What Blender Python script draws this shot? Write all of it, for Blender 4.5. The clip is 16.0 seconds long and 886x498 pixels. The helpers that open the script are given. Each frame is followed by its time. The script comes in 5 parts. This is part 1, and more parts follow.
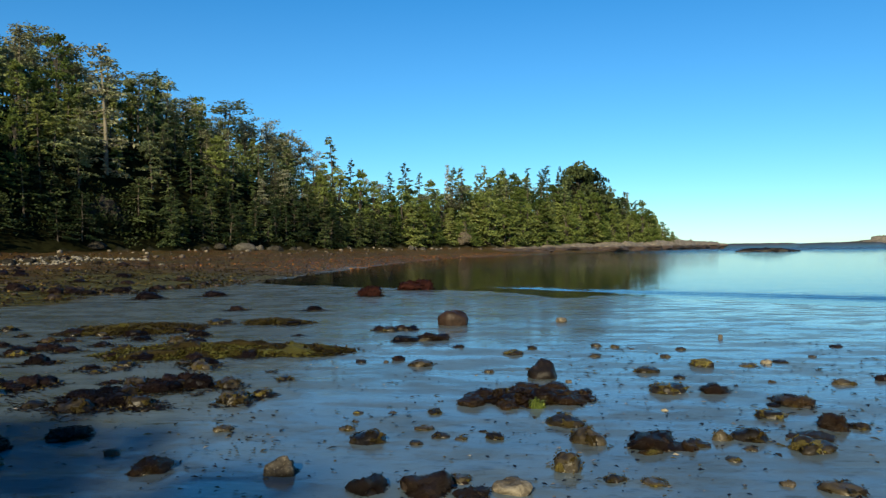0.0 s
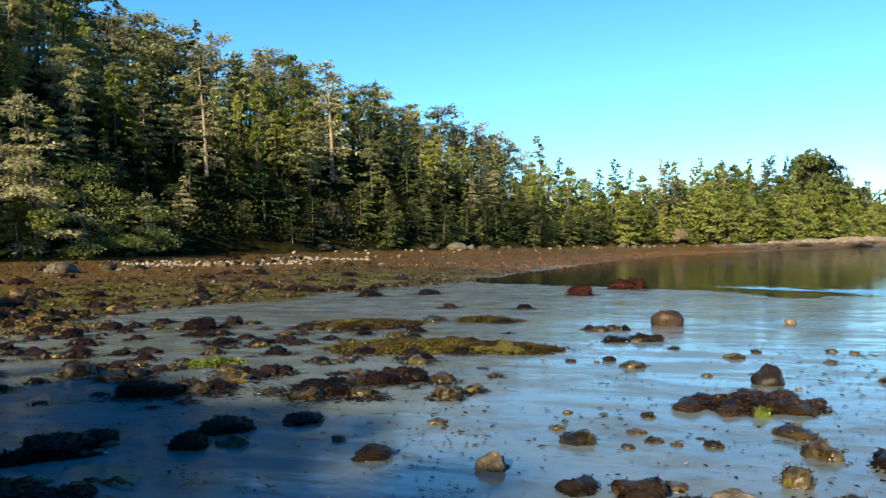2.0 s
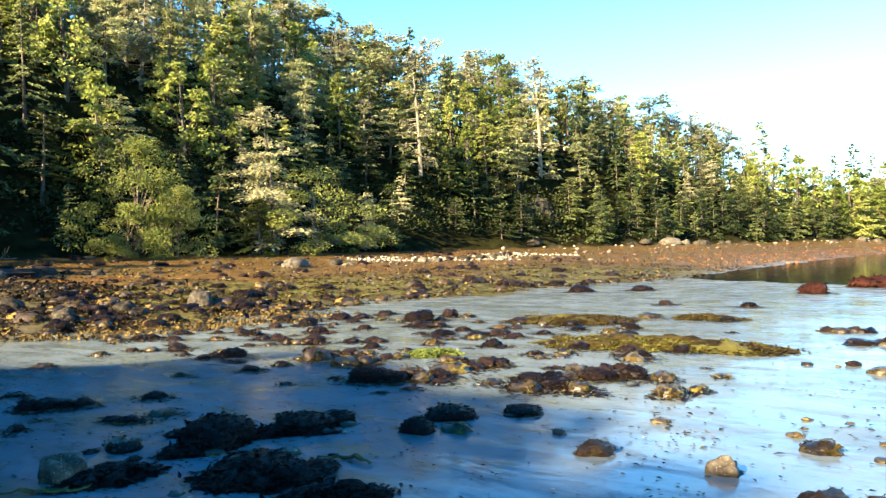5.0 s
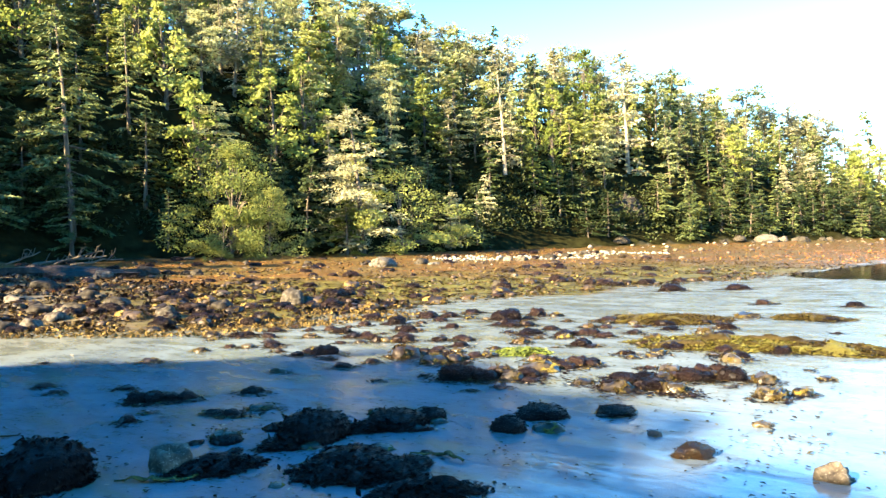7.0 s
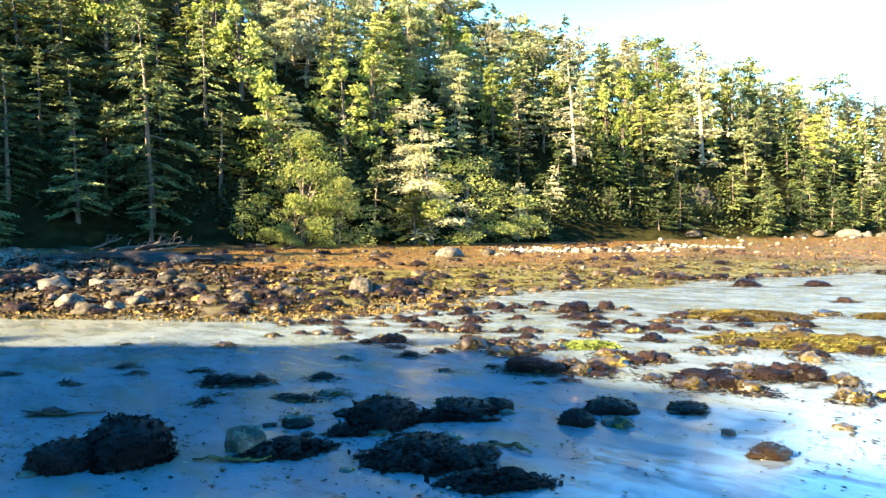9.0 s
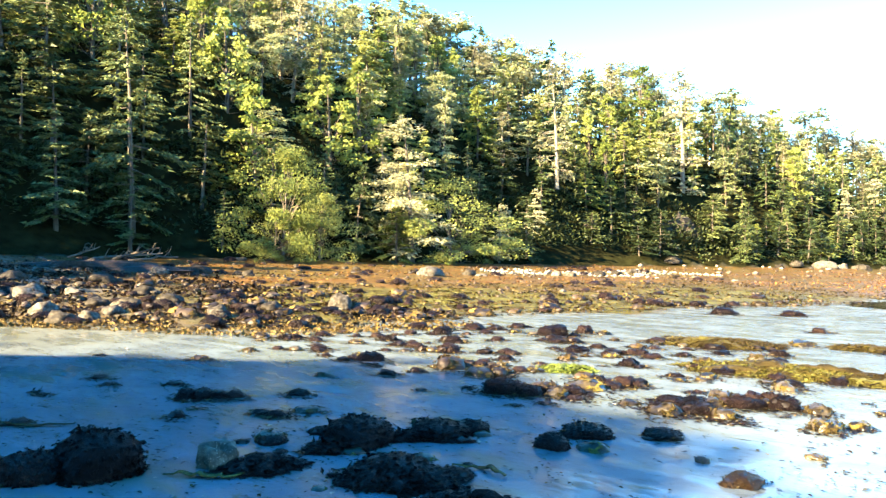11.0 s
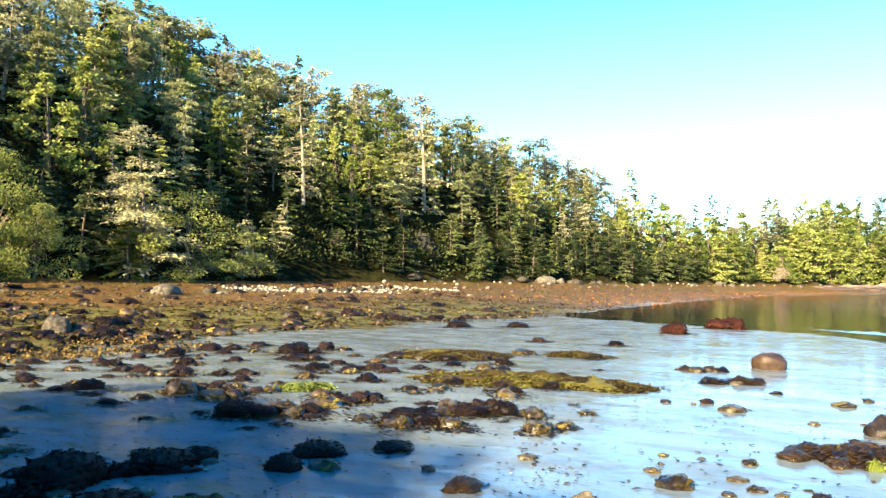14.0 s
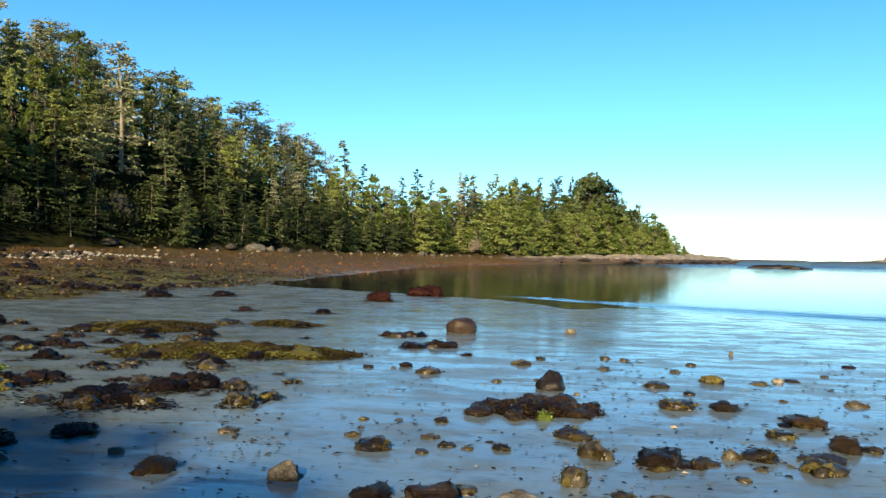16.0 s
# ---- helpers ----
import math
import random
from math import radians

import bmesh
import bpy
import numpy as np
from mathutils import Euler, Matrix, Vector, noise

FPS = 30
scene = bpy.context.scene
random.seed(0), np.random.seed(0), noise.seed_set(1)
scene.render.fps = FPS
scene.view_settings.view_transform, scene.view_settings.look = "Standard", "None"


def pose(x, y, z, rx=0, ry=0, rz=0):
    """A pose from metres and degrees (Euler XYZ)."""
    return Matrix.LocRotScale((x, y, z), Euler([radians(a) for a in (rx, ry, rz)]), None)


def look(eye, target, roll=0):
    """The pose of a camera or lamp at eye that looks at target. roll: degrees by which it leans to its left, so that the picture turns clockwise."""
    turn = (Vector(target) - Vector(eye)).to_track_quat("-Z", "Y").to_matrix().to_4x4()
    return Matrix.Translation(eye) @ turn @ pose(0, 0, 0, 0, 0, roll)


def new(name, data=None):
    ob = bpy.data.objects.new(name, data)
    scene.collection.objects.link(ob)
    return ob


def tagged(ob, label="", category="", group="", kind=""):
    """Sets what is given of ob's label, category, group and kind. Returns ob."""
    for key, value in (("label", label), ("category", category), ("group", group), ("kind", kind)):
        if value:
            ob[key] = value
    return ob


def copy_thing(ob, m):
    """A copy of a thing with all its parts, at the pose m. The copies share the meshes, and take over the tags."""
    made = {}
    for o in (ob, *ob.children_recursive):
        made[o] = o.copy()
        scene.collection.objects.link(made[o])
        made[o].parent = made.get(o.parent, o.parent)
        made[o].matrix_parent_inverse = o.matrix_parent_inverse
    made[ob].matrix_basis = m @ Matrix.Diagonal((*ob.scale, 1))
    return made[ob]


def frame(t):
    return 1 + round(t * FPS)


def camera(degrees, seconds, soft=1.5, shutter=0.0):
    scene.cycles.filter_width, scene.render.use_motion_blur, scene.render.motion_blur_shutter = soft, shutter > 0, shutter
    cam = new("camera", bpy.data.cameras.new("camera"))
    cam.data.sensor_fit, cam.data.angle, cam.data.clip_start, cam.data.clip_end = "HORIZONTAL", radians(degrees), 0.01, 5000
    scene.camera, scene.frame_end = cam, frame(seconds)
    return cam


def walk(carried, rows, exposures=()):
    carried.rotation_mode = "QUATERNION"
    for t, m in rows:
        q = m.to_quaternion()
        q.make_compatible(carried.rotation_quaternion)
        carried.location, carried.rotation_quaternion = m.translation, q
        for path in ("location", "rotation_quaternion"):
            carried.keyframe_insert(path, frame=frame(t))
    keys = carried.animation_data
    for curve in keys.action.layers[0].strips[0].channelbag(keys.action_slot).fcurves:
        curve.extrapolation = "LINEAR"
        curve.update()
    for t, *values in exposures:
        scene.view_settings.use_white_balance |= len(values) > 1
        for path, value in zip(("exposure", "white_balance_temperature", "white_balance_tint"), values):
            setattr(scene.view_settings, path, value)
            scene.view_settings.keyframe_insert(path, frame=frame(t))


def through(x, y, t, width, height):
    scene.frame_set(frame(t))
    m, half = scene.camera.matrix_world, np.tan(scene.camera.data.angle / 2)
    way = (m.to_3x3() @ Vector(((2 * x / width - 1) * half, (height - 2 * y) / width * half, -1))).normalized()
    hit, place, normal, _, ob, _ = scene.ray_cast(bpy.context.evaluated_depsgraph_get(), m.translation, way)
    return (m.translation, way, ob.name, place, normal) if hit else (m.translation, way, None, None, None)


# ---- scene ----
cam = camera(60.75, 16.0, 1.35)
# seconds, eye, and turn to the left of +y, tilt up and lean in degrees
PATH = [
    (0.0, 0.044, 0.049, 1.599, 6.31, -0.13, -0.72),
    (0.5, 0.057, 0.057, 1.590, 10.33, -0.73, -1.00),
    (1.0, 0.043, 0.068, 1.590, 13.41, -0.87, -1.07),
    (1.5, 0.050, 0.077, 1.593, 16.44, -0.90, -0.92),
    (2.0, 0.057, 0.051, 1.602, 22.08, 0.04, -1.32),
    (2.5, 0.077, 0.049, 1.599, 25.01, -0.49, -0.61),
    (3.0, 0.029, 0.004, 1.599, 28.82, 0.41, -1.48),
    (3.5, 0.010, -0.010, 1.594, 31.77, -0.17, -1.24),
    (4.0, 0.004, -0.017, 1.595, 33.18, -0.08, -0.87),
    (4.5, -0.007, -0.020, 1.591, 35.47, -0.13, -1.11),
    (5.0, -0.016, -0.024, 1.592, 37.71, 0.11, -1.53),
    (7.5, -0.059, -0.068, 1.583, 46.01, 0.42, -1.78),
    (8.0, -0.059, -0.083, 1.590, 48.09, 0.37, -1.54),
    (8.5, -0.074, -0.075, 1.587, 49.17, -0.53, -1.15),
    (11.0, -0.065, -0.077, 1.591, 47.73, 1.10, 0.70),
    (11.5, -0.067, -0.074, 1.594, 46.54, 1.07, 1.05),
    (12.0, -0.060, -0.065, 1.595, 45.46, 1.56, 0.82),
    (12.5, -0.044, -0.052, 1.601, 44.06, 1.82, 0.65),
    (13.0, -0.026, -0.026, 1.603, 40.38, 2.25, 0.10),
    (13.5, -0.004, -0.008, 1.603, 34.49, 2.39, 0.27),
    (14.0, 0.014, 0.017, 1.601, 28.76, 2.51, 0.32),
    (14.5, 0.031, 0.038, 1.595, 21.84, 1.83, 0.80),
    (15.0, 0.017, 0.049, 1.595, 15.90, 1.18, 0.83),
    (15.5, 0.025, 0.058, 1.595, 10.74, -0.53, 1.78),
    (16.0, 0.024, 0.090, 1.606, 7.08, 0.37, 1.10),
]


def heading(x, y, z, yaw, tilt, lean):
    a, b = radians(yaw), radians(tilt)
    return look((x, y, z), (x - math.sin(a) * math.cos(b), y + math.cos(a) * math.cos(b), z + math.sin(b)), lean)


EXPOSURE = [(0.0, 0.95, 5880, 0), (0.5, 1.17, 6230, 1), (1.0, 1.44, 6500, 3), (1.5, 1.72, 6640, 4), (3.5, 2.80, 7050, 7), (5.0, 3.48, 7250, 8), (7.5, 4.18, 7250, 8), (8.5, 4.27, 7250, 8),
            (11.0, 4.35, 7250, 8), (12.5, 4.22, 7250, 8), (13.5, 3.73, 7150, 8), (14.5, 3.06, 7000, 8), (15.5, 2.12, 6700, 6), (16.0, 1.78, 6500, 4)]
walk(cam, [(row[0], heading(*row[1:])) for row in PATH], EXPOSURE)

# ---- light ----
SUN_AZ, SUN_EL = 173.0, 26.0
world = bpy.data.worlds.new("sky")
scene.world = world
world.use_nodes = True
wn = world.node_tree.nodes
sky = wn.new("ShaderNodeTexSky")
sky.sky_type, sky.sun_disc = "NISHITA", False
sky.sun_elevation, sky.sun_rotation = radians(SUN_EL), radians(-SUN_AZ)
sky.air_density, sky.dust_density, sky.ozone_density = 1.0, 0.0, 4.5
wn["Background"].inputs["Strength"].default_value = 0.061
deeper = wn.new("ShaderNodeHueSaturation")
aloft = wn.new("ShaderNodeSeparateXYZ")
world.node_tree.links.new(wn.new("ShaderNodeTexCoord").outputs["Generated"], aloft.inputs[0])
depth = wn.new("ShaderNodeMapRange")
depth.interpolation_type = "SMOOTHSTEP"
for key, value in (("From Min", 0.2), ("From Max", 0.95), ("To Min", 1.1), ("To Max", 1.5)):
    depth.inputs[key].default_value = value
world.node_tree.links.new(aloft.outputs["Z"], depth.inputs["Value"])
world.node_tree.links.new(depth.outputs["Result"], deeper.inputs["Saturation"])
tint = wn.new("ShaderNodeMix")
tint.data_type, tint.blend_type = "RGBA", "MULTIPLY"
tint.inputs[0].default_value, tint.inputs[7].default_value = 1.0, (0.79, 1.0, 1.1, 1.0)
world.node_tree.links.new(sky.outputs[0], tint.inputs[6])
world.node_tree.links.new(tint.outputs[2], deeper.inputs["Color"])
world.node_tree.links.new(deeper.outputs[0], wn["Background"].inputs["Color"])
sun = new("sun", bpy.data.lights.new("sun", "SUN"))
sun.data.energy, sun.data.angle, sun.data.color = 5.0, radians(0.53), (1.0, 0.775, 0.475)
a, b = radians(SUN_AZ), radians(SUN_EL)
sun.matrix_world = look((-math.sin(a) * math.cos(b) * 90, math.cos(a) * math.cos(b) * 90, math.sin(b) * 90), (0, 0, 0))

# ---- materials ----


class Mat:
    """A node material under construction."""

    def __init__(self, name, rough=0.6):
        self.m = bpy.data.materials.new(name)
        self.m.use_nodes = True
        self.t = self.m.node_tree
        self.b = self.t.nodes["Principled BSDF"]
        self.b.inputs["Roughness"].default_value = rough
        self.pos = self.n("ShaderNodeNewGeometry").outputs["Position"]

    def n(self, kind, **inputs):
        node = self.t.nodes.new(kind)
        for key, value in inputs.items():
            self.put(node.inputs[key.replace("_", " ")], value)
        return node

    def put(self, socket, value):
        if isinstance(value, bpy.types.NodeSocket):
            self.t.links.new(value, socket)
        else:
            socket.default_value = value

    def noise(self, scale, detail=4.0, rough=0.55, stretch=None, vector=None):
        v = vector or self.pos
        if stretch:
            m = self.n("ShaderNodeMapping", Vector=v, Scale=stretch)
            v = m.outputs[0]
        return self.n("ShaderNodeTexNoise", Vector=v, Scale=scale, Detail=detail, Roughness=rough).outputs["Fac"]

    def ramp(self, fac, stops):
        node = self.n("ShaderNodeValToRGB", Fac=fac)
        el = node.color_ramp.elements
        for i, (p, c) in enumerate(stops):
            e = el[i] if i < 2 else el.new(p)
            e.position, e.color = p, (*c, 1) if len(c) == 3 else c
        return node.outputs["Color"]

    def mix(self, fac, a, b, blend="MIX"):
        node = self.t.nodes.new("ShaderNodeMix")
        node.data_type, node.blend_type = "RGBA", blend
        self.put(node.inputs[0], fac)
        self.put(node.inputs[6], a if not isinstance(a, tuple) else (*a, 1))
        self.put(node.inputs[7], b if not isinstance(b, tuple) else (*b, 1))
        return node.outputs[2]

    def math(self, op, a, b=0.0):
        node = self.t.nodes.new("ShaderNodeMath")
        node.operation = op
        self.put(node.inputs[0], a)
        self.put(node.inputs[1], b)
        return node.outputs[0]

    def smooth(self, v, lo, hi, a=0.0, b=1.0):
        node = self.t.nodes.new("ShaderNodeMapRange")
        node.interpolation_type = "SMOOTHSTEP"
        for i, x in enumerate((v, lo, hi, a, b)):
            self.put(node.inputs[i], x)
        return node.outputs[0]

    def attr(self, name):
        node = self.n("ShaderNodeAttribute")
        node.attribute_name = name
        return node.outputs["Fac"]

    def bump(self, height, strength, dist, to="Normal"):
        node = self.n("ShaderNodeBump", Height=height, Strength=strength, Distance=dist)
        self.put(self.b.inputs[to], node.outputs[0])
        return node.outputs[0]

    def rnd(self):
        return self.n("ShaderNodeObjectInfo").outputs["Random"]

    def island(self):
        return self.n("ShaderNodeNewGeometry").outputs["Random Per Island"]

    def base(self, c):
        self.put(self.b.inputs["Base Color"], c if not isinstance(c, tuple) else (*c, 1))
        return self


def leaf_material(name, dark, mid, light, through=0.28, patch=0.35):
    """Foliage: dark to light by tree, by clump and by leaf, with light that shines through."""
    m = Mat(name, 0.55)
    tone = m.attr("tone")
    joined = m.math("GREATER_THAN", tone, 0.5)
    each = m.math("ADD", m.math("MULTIPLY", m.rnd(), m.math("SUBTRACT", 1.0, joined)), m.math("MULTIPLY", m.math("SUBTRACT", tone, 1.0), joined))
    own = m.math("ADD", m.math("MULTIPLY", each, 0.62), m.math("MULTIPLY", m.island(), 0.2))
    own = m.math("ADD", own, m.math("MULTIPLY", m.noise(patch, 2), 0.4))
    c = m.ramp(own, [(0.2, dark), (0.55, mid), (1.0, light)])
    m.base(c)
    m.b.inputs["Specular IOR Level"].default_value = 0.12
    tr = m.n("ShaderNodeBsdfTranslucent", Color=m.mix(0.5, c, light))
    mixer = m.n("ShaderNodeMixShader", Fac=through)
    m.t.links.new(m.b.outputs[0], mixer.inputs[1])
    m.t.links.new(tr.outputs[0], mixer.inputs[2])
    m.t.links.new(mixer.outputs[0], m.t.nodes["Material Output"].inputs["Surface"])
    return m.m


LEAF_DARK = leaf_material("needles_dark", (0.007, 0.016, 0.007), (0.04, 0.06, 0.022), (0.15, 0.178, 0.07), 0.2)
LEAF_OLIVE = leaf_material("needles_olive", (0.02, 0.034, 0.014), (0.124, 0.152, 0.066), (0.3, 0.32, 0.165), 0.42)
LEAF_BRIGHT = leaf_material("leaves_bright", (0.022, 0.042, 0.01), (0.12, 0.148, 0.038), (0.26, 0.28, 0.095), 0.45)
LEAF_GREEN = leaf_material("leaves_green", (0.022, 0.043, 0.01), (0.115, 0.15, 0.033), (0.24, 0.275, 0.085), 0.46)
LEAF_PALE = leaf_material("needles_lichen", (0.06, 0.066, 0.036), (0.19, 0.195, 0.11), (0.34, 0.335, 0.22), 0.34)
# needles darkened so that the shade at the forest's foot is in their colour
LEAF_DEEP_SHADE = leaf_material("needles_deep_green", (0.004, 0.009, 0.004), (0.018, 0.03, 0.011), (0.07, 0.088, 0.032), 0.2)
# undergrowth coloured near black, as the gloom below the trees
LEAF_SHRUB_SHADE = leaf_material("shrub_leaves", (0.004, 0.007, 0.003), (0.009, 0.015, 0.005), (0.032, 0.042, 0.012), 0.08, 0.2)


def bark_material(name, dark, light):
    m = Mat(name, 0.9)
    g = m.noise(5.0, 5, 0.6, (1, 1, 0.2))
    m.base(m.ramp(m.math("ADD", m.math("MULTIPLY", g, 0.8), m.math("MULTIPLY", m.rnd(), 0.25)), [(0.3, dark), (0.8, light)]))
    m.bump(g, 0.5, 0.03)
    return m.m


BARK = bark_material("bark_grey", (0.022, 0.018, 0.013), (0.085, 0.07, 0.05))
BARK_DEAD = bark_material("wood_silver", (0.05, 0.044, 0.032), (0.18, 0.16, 0.12))


def stone_material(name, dark, mid, light, wet=0.35, crust=0.3, each=0.3):
    m = Mat(name, wet)
    own = m.math("ADD", m.noise(9.0, 6, 0.65), m.math("MULTIPLY", m.math("SUBTRACT", m.rnd(), 0.5), each))
    c = m.ramp(own, [(0.32, dark), (0.5, mid), (0.68, light)])
    speck = m.smooth(m.noise(60, 2), 0.6, 0.7)
    m.base(m.mix(m.math("MULTIPLY", speck, crust), c, light))
    m.b.inputs["Specular IOR Level"].default_value = 0.22 if wet < 0.55 else 0.12
    m.bump(m.math("ADD", m.noise(22, 5), m.math("MULTIPLY", m.noise(90, 3), 0.3)), 0.6, 0.02)
    return m.m


STONE_PALE = stone_material("granite_pale", (0.025, 0.02, 0.014), (0.075, 0.063, 0.045), (0.21, 0.185, 0.14), 0.6, 0.7)
STONE_OLIVE = stone_material("stone_olive", (0.005, 0.004, 0.0025), (0.016, 0.0125, 0.0075), (0.048, 0.039, 0.023), 0.28)
STONE_DARK = stone_material("stone_dark", (0.004, 0.003, 0.0022), (0.01, 0.007, 0.0055), (0.034, 0.024, 0.017), 0.5)
STONE_RED = stone_material("stone_red_brown", (0.008, 0.004, 0.0027), (0.02, 0.009, 0.006), (0.05, 0.024, 0.015))
STONE_GREY = stone_material("stone_grey", (0.006, 0.005, 0.0035), (0.026, 0.023, 0.018), (0.085, 0.079, 0.068), 0.65, 0.25, 0.3)
STONE_BLEACHED = stone_material("stone_bleached", (0.05, 0.045, 0.038), (0.15, 0.138, 0.118), (0.3, 0.28, 0.245), 0.7)
ISLAND = stone_material("island_rock", (0.06, 0.054, 0.046), (0.11, 0.098, 0.084), (0.17, 0.155, 0.135), 0.8)


def zoned_rock():
    """Bedrock, weedy and dark up to the tide mark, bare and pale above it."""
    m = Mat("headland_rock", 0.7)
    z = m.n("ShaderNodeSeparateXYZ", Vector=m.pos).outputs["Z"]
    rough = m.noise(1.2, 6, 0.65)
    low = m.ramp(rough, [(0.3, (0.012, 0.007, 0.004)), (0.7, (0.06, 0.036, 0.02))])
    high = m.ramp(rough, [(0.3, (0.05, 0.04, 0.03)), (0.5, (0.12, 0.1, 0.075)), (0.7, (0.22, 0.19, 0.15))])
    tide = m.smooth(m.math("ADD", z, m.math("MULTIPLY", m.noise(0.5, 3), 0.9)), 1.5, 2.0)
    m.base(m.mix(tide, low, high))
    m.bump(m.noise(3, 5), 0.8, 0.15)
    return m.m


CLIFF = zoned_rock()


def weed_material(name, dark, mid, light, rough=0.3, tip=None, gloss=0.06):
    m = Mat(name, rough)
    own = m.math("ADD", m.math("MULTIPLY", m.island(), 0.3), m.math("MULTIPLY", m.noise(4.0, 5, 0.7), 0.7))
    own = m.math("ADD", own, m.math("MULTIPLY", m.math("SUBTRACT", m.rnd(), 0.5), 0.3))
    m.base(m.ramp(own, [(0.25, dark), (0.5, mid), (0.7, light), (0.88, tip or light)]))
    m.b.inputs["Specular IOR Level"].default_value = gloss
    m.bump(m.math("ADD", m.noise(45, 4, 0.7), m.math("MULTIPLY", m.noise(14, 3), 0.8)), 0.9, 0.03)
    return m.m


WEED_BROWN = weed_material("rockweed_brown", (0.0018, 0.0011, 0.0011), (0.005, 0.003, 0.003), (0.0115, 0.0068, 0.0064), 0.36, (0.024, 0.0155, 0.01))
WEED_WET = weed_material("rockweed_wet", (0.0025, 0.0015, 0.0008), (0.009, 0.005, 0.0022), (0.024, 0.0145, 0.005), 0.2, (0.075, 0.07, 0.012), 0.15)
WEED_GOLD = weed_material("rockweed_gold", (0.01, 0.007, 0.003), (0.045, 0.031, 0.01), (0.13, 0.094, 0.033), 0.5)
WEED_RUST = weed_material("rockweed_rust", (0.03, 0.012, 0.004), (0.11, 0.042, 0.012), (0.22, 0.095, 0.026), 0.6)
WEED_OLIVE = weed_material("rockweed_olive", (0.01, 0.007, 0.003), (0.034, 0.026, 0.008), (0.09, 0.075, 0.02), 0.22, (0.13, 0.115, 0.035))
WEED_FLAT = weed_material("algae_flat", (0.01, 0.007, 0.003), (0.032, 0.025, 0.007), (0.055, 0.055, 0.013), 0.4, (0.09, 0.092, 0.024))
WEED_GREEN = weed_material("sea_lettuce", (0.02, 0.028, 0.006), (0.07, 0.095, 0.018), (0.16, 0.2, 0.045))
WEED_RED = weed_material("weed_red", (0.006, 0.0024, 0.002), (0.018, 0.0055, 0.004), (0.04, 0.014, 0.01), 0.7)


def ground_material():
    m = Mat("shore_ground", 0.5)
    fine, mid, wide = m.noise(70, 4), m.noise(3.0, 5), m.noise(0.35, 4)
    # blue mixed into the sand colours, to carry the skylight of the shade
    sand = m.ramp(m.math("ADD", m.math("MULTIPLY", wide, 0.6), m.math("MULTIPLY", mid, 0.4)),
                  [(0.3, (0.13, 0.16, 0.185)), (0.5, (0.205, 0.246, 0.28)), (0.7, (0.28, 0.33, 0.37))])
    sand = m.mix(m.math("MULTIPLY", m.smooth(fine, 0.55, 0.7), 0.4), sand, (0.2, 0.17, 0.13))
    wet = m.attr("wet")
    sand = m.mix(m.smooth(wet, 0.55, 1.0), m.mix(1.0, sand, (0.35, 0.34, 0.275), "MULTIPLY"), m.mix(1.0, sand, (0.325, 0.37, 0.395), "MULTIPLY"))
    film = m.smooth(m.noise(0.8, 4, 0.6, (1.0, 2.2, 1)), 0.5, 0.72)
    sand = m.mix(m.math("MULTIPLY", film, 0.75), sand, (0.075, 0.082, 0.05))
    fleck = m.smooth(m.noise(6.0, 6, 0.7, (0.8, 2.0, 1)), 0.54, 0.66)
    sand = m.mix(m.math("MULTIPLY", m.math("MULTIPLY", fleck, 0.85), m.smooth(m.noise(0.5, 3), 0.3, 0.46)), sand, (0.035, 0.034, 0.02))
    weed = m.ramp(m.math("ADD", m.math("MULTIPLY", m.noise(2.2, 6, 0.7), 0.7), m.math("MULTIPLY", fine, 0.3)),
                  [(0.35, (0.014, 0.009, 0.004)), (0.52, (0.058, 0.037, 0.014)), (0.7, (0.16, 0.105, 0.042))])
    band = m.smooth(m.noise(0.16, 3, 0.5, (1.6, 0.7, 1)), 0.42, 0.6)
    weed = m.mix(m.math("MULTIPLY", band, 0.6), weed, m.mix(1.0, weed, (0.75, 1.05, 0.9), "MULTIPLY"))
    rust = m.math("MULTIPLY", m.smooth(m.noise(0.3, 5, 0.6, (0.7, 1.5, 1)), 0.46, 0.6), 0.7)
    weed = m.mix(rust, weed, m.mix(1.0, weed, (1.22, 0.96, 0.72), "MULTIPLY"))
    green = m.ramp(m.noise(1.6, 6, 0.7, (1, 1.8, 1)), [(0.35, (0.016, 0.013, 0.005)), (0.55, (0.066, 0.062, 0.014)), (0.75, (0.16, 0.16, 0.036))])
    gravel = m.ramp(m.noise(7, 5, 0.7), [(0.3, (0.022, 0.02, 0.017)), (0.5, (0.08, 0.075, 0.066)), (0.7, (0.19, 0.178, 0.158))])
    # forest soil taken down to near black, with the trees' shade in it
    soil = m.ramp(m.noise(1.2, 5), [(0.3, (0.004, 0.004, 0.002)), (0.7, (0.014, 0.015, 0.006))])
    # bed painted blue, for the open water's colour and the sky on it
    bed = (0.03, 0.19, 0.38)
    c = m.mix(m.attr("gravel"), sand, gravel)
    c = m.mix(m.math("MULTIPLY", m.attr("dry"), 0.85), c, m.ramp(m.noise(5, 5, 0.7), [(0.3, (0.11, 0.105, 0.095)), (0.7, (0.3, 0.29, 0.265))]))
    c = m.mix(m.attr("weed"), c, weed)
    c = m.mix(m.attr("algae"), c, green)
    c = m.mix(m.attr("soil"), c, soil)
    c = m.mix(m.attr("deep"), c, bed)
    m.base(c)
    m.put(m.b.inputs["Specular IOR Level"], m.smooth(m.attr("soil"), 0.0, 1.0, 0.06, 0.0))
    streak = m.smooth(m.noise(0.55, 5, 0.6, (0.7, 2.4, 1)), 0.53, 0.6)
    streak = m.math("MULTIPLY", m.math("MULTIPLY", streak, 0.9), m.smooth(wet, 0.7, 1.0))
